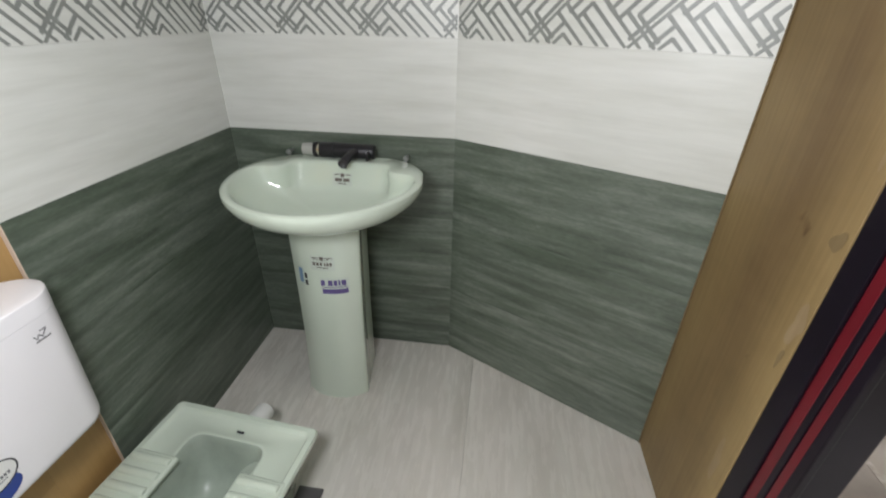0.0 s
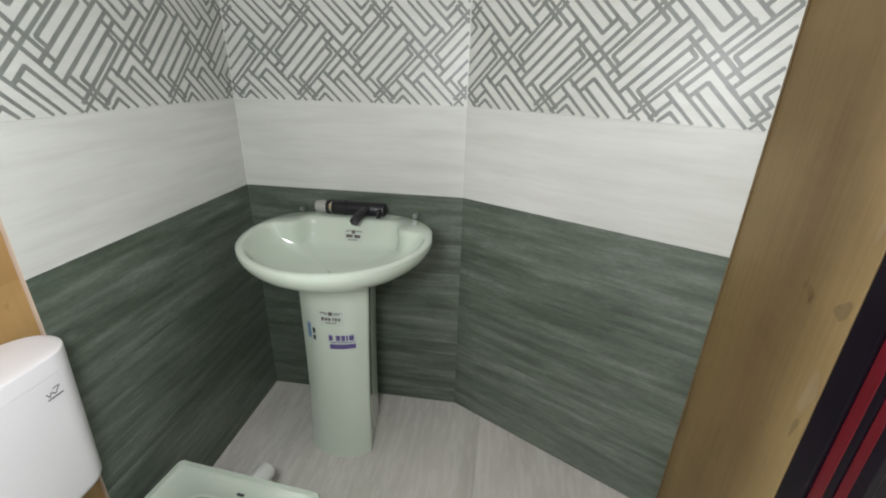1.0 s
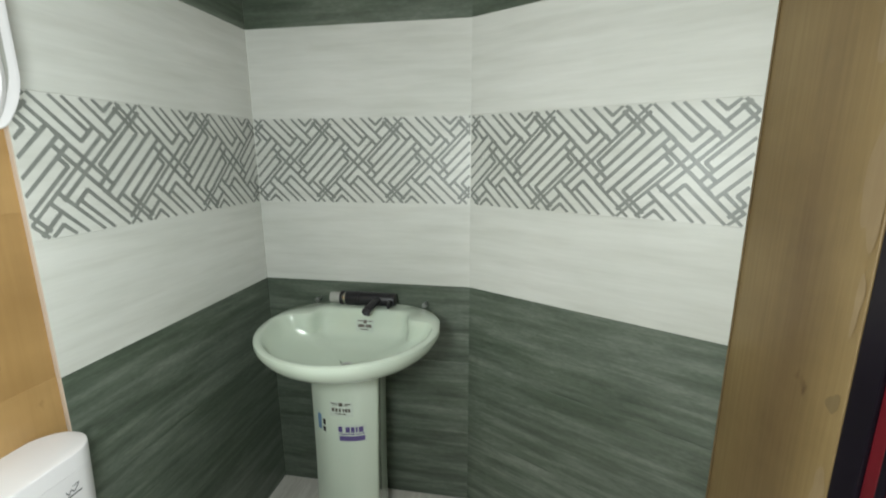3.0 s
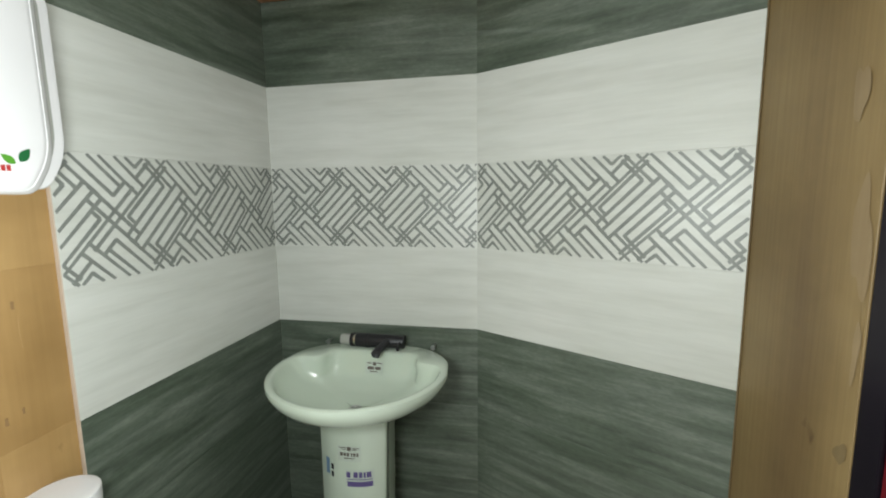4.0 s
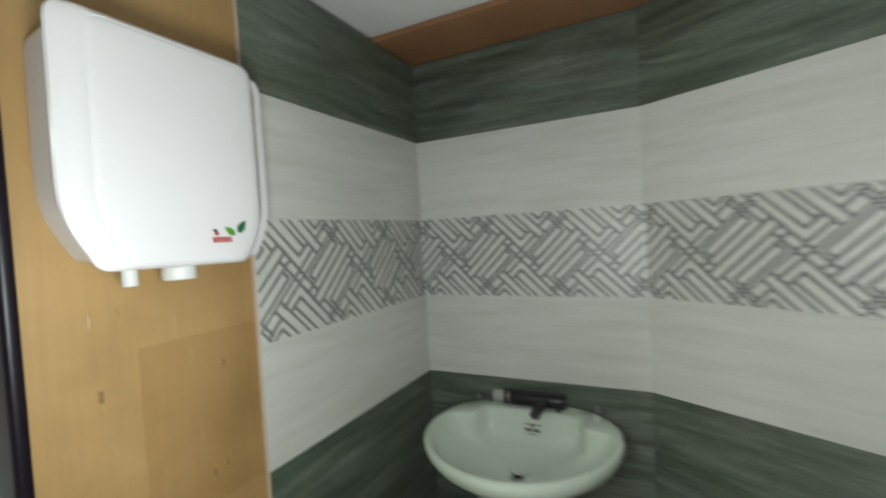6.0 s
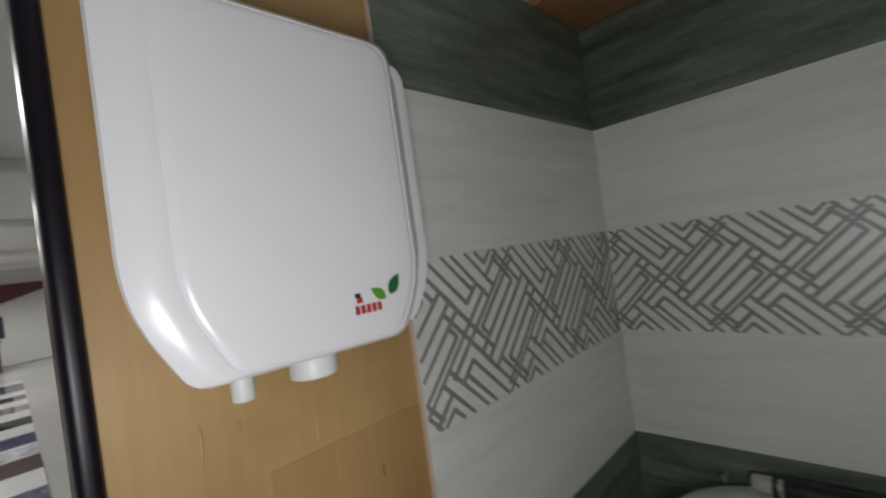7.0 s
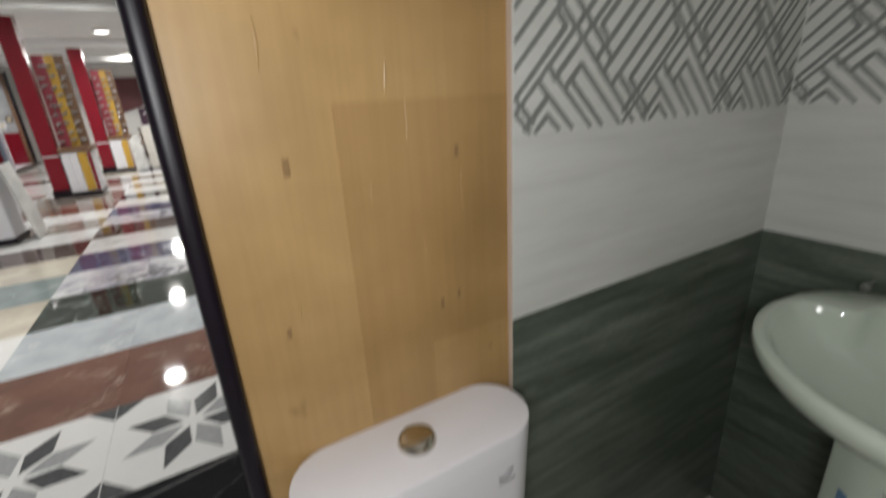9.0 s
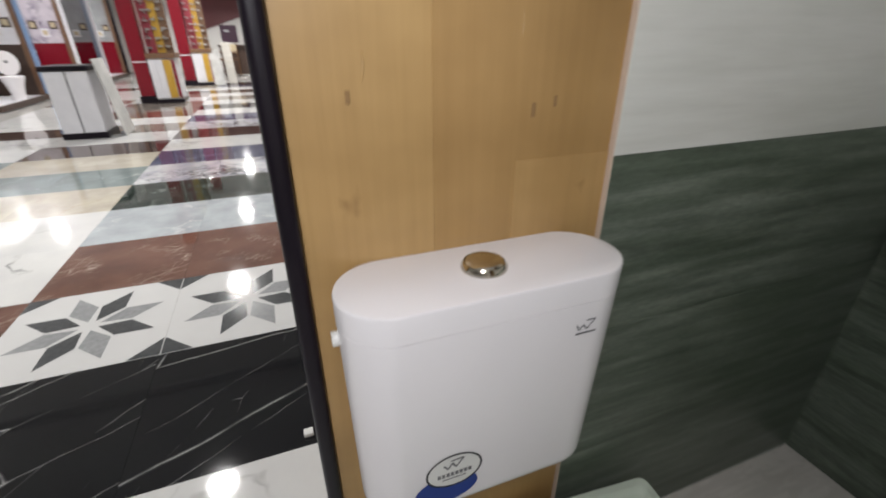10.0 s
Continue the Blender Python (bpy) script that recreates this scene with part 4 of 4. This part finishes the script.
def chair(x, y):
    ob = thing("chair", "brown wooden chair with a cream padded back at a desk", "chair", pose(x, y, 0, 0, 0, 70))
    for px in (-0.2, 0.2):
        for py in (-0.2, 0.2):
            part("leg", box((px - 0.02, py - 0.02, 0), (px + 0.02, py + 0.02, 0.45 if py < 0 else 0.88), 0.004), M_WOOD, ob)
    part("seat", box((-0.23, -0.23, 0.43), (0.23, 0.23, 0.49), 0.015), M_WOOD, ob)
    part("backrest", box((-0.2, 0.17, 0.62), (0.2, 0.215, 0.86), 0.012), M_CREAMSEAT, ob)
    for px in (-0.23, 0.19):
        part("arm", box((px, -0.2, 0.64), (px + 0.04, 0.2, 0.67), 0.006), M_WOOD, ob)
    return ob


def desk():
    ob = thing("desk", "dark brown office desk near the far wall", "desk")
    part("desktop", box((-16.2, -2.48, 0.78), (-15.5, -1.42, 0.83), 0.004), M_DARKWOOD, ob)
    part("front_panel", box((-15.6, -2.44, 0.0), (-15.56, -1.46, 0.78), 0.003), M_DARKWOOD, ob)
    for y in (-2.44, -1.50):
        part("side_panel", box((-16.15, y, 0.0), (-15.61, y + 0.04, 0.78), 0.003), M_DARKWOOD, ob)
    return ob


def bay(x, y, back, lower, frame_mat, edge):
    """One sanitary-ware bay: a platform, a tiled back panel, slim posts and shelves with basins."""
    ob = thing("display_bay", "showroom bay with a low platform, framed panels and white ware", "display bay", group="showroom bays")
    part("platform", box((x - 0.95, y - 0.7, 0), (x + 0.95, y + 0.3, 0.07), 0.005), M_CABWHITE, ob)
    part("kerb", box((x - 0.97, y + 0.3, 0), (x + 0.97, y + 0.36, 0.08), 0.004), M_DARKWOOD, ob)
    part("back_panel", box((x - 0.95, y - 0.74, 0.07), (x + 0.95, y - 0.7, 2.5), 0.003), back, ob)
    part("lower_panel", box((x - 0.93, y - 0.699, 0.07), (x + 0.93, y - 0.685, 0.75), 0.003), lower, ob)
    part("side_panel", box((x - 0.95, y - 0.68, 0.935), (x - 0.92, y + 0.20, 2.5), 0.003), back, ob)
    part("side_panel", box((x - 0.95, y - 0.68, 0.07), (x - 0.915, y + 0.20, 0.93), 0.003), lower, ob)
    part("edge_strip", box((x - 0.96, y + 0.295, 0.07), (x - 0.90, y + 0.36, 2.5), 0.003), edge, ob)
    part("post", box((x - 0.96, y + 0.21, 0.07), (x - 0.88, y + 0.29, 2.5), 0.004), frame_mat, ob)
    for k in range(4):
        y0, z0 = y - 0.52 + 0.18 * k, 1.06 + 0.15 * (k % 2)
        frame_ob = part("picture_frame", box((x - 0.9195, y0, z0), (x - 0.907, y0 + 0.15, z0 + 0.16), 0.003), M_DARKWOOD if k % 2 else M_CABWHITE, ob)
        part("picture", box((x - 0.9068, y0 + 0.03, z0 + 0.03), (x - 0.904, y0 + 0.12, z0 + 0.13)), M_CREAMSEAT, frame_ob)
    for k in range(2):
        part("shelf", box((x - 0.9, y - 0.66, 0.75 + 0.5 * k), (x + 0.3, y - 0.36, 0.78 + 0.5 * k), 0.004), M_CABWHITE, ob)
        for q in range(3):
            part("shelf_basin", lathe([(0.07, 0.78 + 0.5 * k), (0.14, 0.83 + 0.5 * k), (0.16, 0.89 + 0.5 * k), (0.14, 0.885 + 0.5 * k), (0.05, 0.82 + 0.5 * k)], 18, centre=(x - 0.65 + 0.4 * q, y - 0.5)), M_PLASTIC, ob, smooth=True)
    return ob


red_column(-8.95, -3.215, 0.22)
red_column(-12.15, -2.93, 0.24)
tap_board(-9.05, -3.08)
tap_board(-12.25, -2.79)
display_cabinet()
M_SLAB = marble("pale_slab", (0.66, 0.66, 0.64), (0.5, 0.5, 0.5), 0.1)
leaning_slab(-5.93, -2.875, 0.40, 0.84, M_SLAB, 8, "pale glossy sample slab leaning against the cabinet")
leaning_slab(-11.90, -2.30, 0.22, 0.78, M_SLAB, -9, "pale glossy sample slab leaning against the stand", 100)
leaning_slab(-12.20, -2.02, 0.20, 0.95, M_FLOOR, -10, "cream sample slab leaning against the stand", 105)
toilet(-9.72, -5.36)
bay(-9.45, -5.50, M_CABWHITE, M_DARKWOOD, M_WOOD, M_BLUE_LIT)
bay(-11.55, -5.50, M_MURAL, M_REDCOL, M_WOOD, M_CABWHITE)
bay(-13.45, -5.50, M_SLATEGREY, M_REDCOL, M_TEALPOST, M_CABWHITE)
bay(-15.40, -5.50, M_SLATEGREY, M_REDCOL, M_WOOD, M_BLACK)
chair(-14.9, -2.2)
desk()
for y0, y1, z0, z1, colour, words in ((-2.46, -1.95, 0.88, 1.41, (0.075, 0.025, 0.06), "dark purple poster on the white far wall"), (-1.70, -1.34, 0.80, 1.43, (0.035, 0.04, 0.075), "dark blue poster on the white far wall")):
    poster = thing("wall_poster", words, "poster", group="far wall posters")
    sheet = part("sheet", box((X0 + 0.001, y0, z0), (X0 + 0.02, y1, z1), 0.002, 1), plain("dark_poster_print", colour, 0.4, spread=0.4, size=12), poster)
    part("pale_print", box((X0 + 0.0205, y0 + 0.12, z1 - 0.2), (X0 + 0.023, y0 + 0.27, z1 - 0.14)), M_CABWHITE, sheet, "pale printed bar")


def ceiling_fixture():
    ob = thing("ceiling_fixture", "long dark green metal fixture hung under the ceiling", "ceiling fixture")
    part("body", box((-4.72, -1.355, 2.585), (-3.82, -1.235, 2.617), 0.004), M_GREENBEAM, ob)
    part("rod", tube((-3.95, -1.295, 2.616), (-3.95, -1.295, CEIL), 0.008, n=10), M_GREENBEAM, ob)
    part("rod", tube((-4.15, -1.295, 2.616), (-4.15, -1.295, CEIL), 0.008, n=10), M_GREENBEAM, ob)
    return ob


ceiling_fixture()

# sample tiles of the showroom floor
STONE = {
    "white": marble("white_marble", (0.68, 0.68, 0.67), (0.25, 0.25, 0.25), 0.05, 1.3, 0.02, (0.62, 0.62, 0.62)),
    "plain_white": plain("white_glaze", (0.66, 0.66, 0.66), 0.06, spread=0.03),
    "black": veined("black_marble", (0.010, 0.011, 0.013), (0.006, 0.006, 0.008), (0.42, 0.42, 0.42), 0.05, [(62, 5.0, 0.85, 0.0044, 0.68), (20, 5.0, 1.4, 0.0040, 0.15)], 0.3),
    "brown": veined("brown_marble", (0.165, 0.082, 0.060), (0.115, 0.055, 0.040), (0.50, 0.38, 0.31), 0.05, [(75, 4.0, 4.5, 0.026, 0.35), (35, 4.0, 4.0, 0.024, 0.3), (-40, 5.0, 3.0, 0.012, 0.2)]),
    "grey": marble("light_grey_marble", (0.46, 0.50, 0.53), (0.6, 0.6, 0.62), 0.06, 2.6, 0.03),
    "green": marble("dark_green_marble", (0.020, 0.032, 0.026), (0.45, 0.5, 0.47), 0.05, 4.0, 0.015),
    "pebble": marble("pebble_print", (0.66, 0.66, 0.68), (0.05, 0.05, 0.06), 0.06, 9.0, 0.25, (0.35, 0.35, 0.4)),
    "slate": marble("blue_slate", (0.085, 0.09, 0.16), (0.3, 0.3, 0.38), 0.07, 3.0, 0.02),
    "umber": marble("umber_marble", (0.075, 0.048, 0.042), (0.3, 0.22, 0.18), 0.05, 3.0, 0.02),
    "cream": marble("cream_marble", (0.58, 0.53, 0.44), (0.45, 0.38, 0.3), 0.06, 2.0, 0.02),
    "teal": marble("teal_grey_marble", (0.24, 0.29, 0.29), (0.4, 0.45, 0.45), 0.06, 2.4, 0.02),
    "taupe": marble("taupe_marble", (0.28, 0.24, 0.21), (0.42, 0.38, 0.34), 0.06, 2.4, 0.02),
}
M_PETAL_DARK = plain("dark_grey_print", (0.075, 0.08, 0.085), 0.12, spread=0.35, size=60)
M_PETAL_LIGHT = plain("mid_grey_print", (0.33, 0.34, 0.35), 0.12, spread=0.25, size=60)
S = 0.6


def slab_mesh(mat):
    bm = box((0.0003, 0.0003, -0.011), (S - 0.0003, S - 0.0003, 0.0), 0.0004, 1)
    me = bpy.data.meshes.new("floor_tile")
    bmesh.ops.recalc_face_normals(bm, faces=bm.faces)
    bm.to_mesh(me)
    bm.free()
    me.materials.append(mat)
    return me


def petal_mesh(mat):
    bm = bmesh.new()
    bm.faces.new([bm.verts.new((x, y, 0)) for x, y in ((0.036, 0), (0.14, -0.052), (0.268, 0), (0.14, 0.052))])
    me = bpy.data.meshes.new("petal")
    bm.to_mesh(me)
    bm.free()
    me.materials.append(mat)
    return me


def corner_mesh(mat):
    bm = bmesh.new()
    bm.faces.new([bm.verts.new((x, y, 0)) for x, y in ((0.002, 0.002), (0.11, 0.002), (0.002, 0.11))])
    me = bpy.data.meshes.new("corner_print")
    bm.to_mesh(me)
    bm.free()
    me.materials.append(mat)
    return me


SLABS = {k: slab_mesh(m) for k, m in STONE.items()}
PETALS = (petal_mesh(M_PETAL_DARK), petal_mesh(M_PETAL_LIGHT))
CORNER = corner_mesh(M_PETAL_DARK)
MAIN = ["white", "black", "star", "brown", "grey", "green", "pebble", "slate", "white", "umber", "pebble", "slate", "white", "black", "white", "taupe", "white", "umber", "white", "slate", "black", "white"]
SIDE = ["white", "umber", "brown", "white", "white", "cream", "teal", "cream", "umber", "white", "taupe", "white", "brown", "taupe", "taupe", "white", "taupe", "umber", "white", "cream", "taupe", "white"]
OUTER = ["white", "white", "cream", "white", "white", "white", "cream", "teal", "white", "white", "umber", "white", "white", "white", "white", "taupe", "white", "white", "white", "umber", "white", "white"]


def lay_tile(kind, x, y):
    t = new("floor_tile", SLABS["plain_white" if kind == "star" else kind])
    t.parent = ground
    t.location = (x, y, 0.0)
    if kind == "star":
        for k in range(8):
            p = new("petal", PETALS[(k + 1) % 2])
            p.parent = t
            p.matrix_basis = pose(S / 2, S / 2, 0.0006, 0, 0, 22.5 + 45 * k)
        for cx, cy, turn in ((0, 0, 0), (S, 0, 90), (S, S, 180), (0, S, 270)):
            p = new("corner_print", CORNER)
            p.parent = t
            p.matrix_basis = pose(cx, cy, 0.0006, 0, 0, turn)


for k in range(22):
    for col in range(6):
        palette = MAIN if col < 2 else SIDE if col < 4 else OUTER
        lay_tile(palette[k], -0.48 - S * k, -1.75 - S * col)
for k in range(1, 6):
    for col in range(5):
        lay_tile(("taupe", "white", "cream")[(k + col) % 3] if k > 2 else "white", -0.48 + S * k, -1.75 - S * col)
for x in (1.62, 2.22, 2.82):
    for y in (-1.15, -0.55, 0.05):
        lay_tile("taupe", x, y)
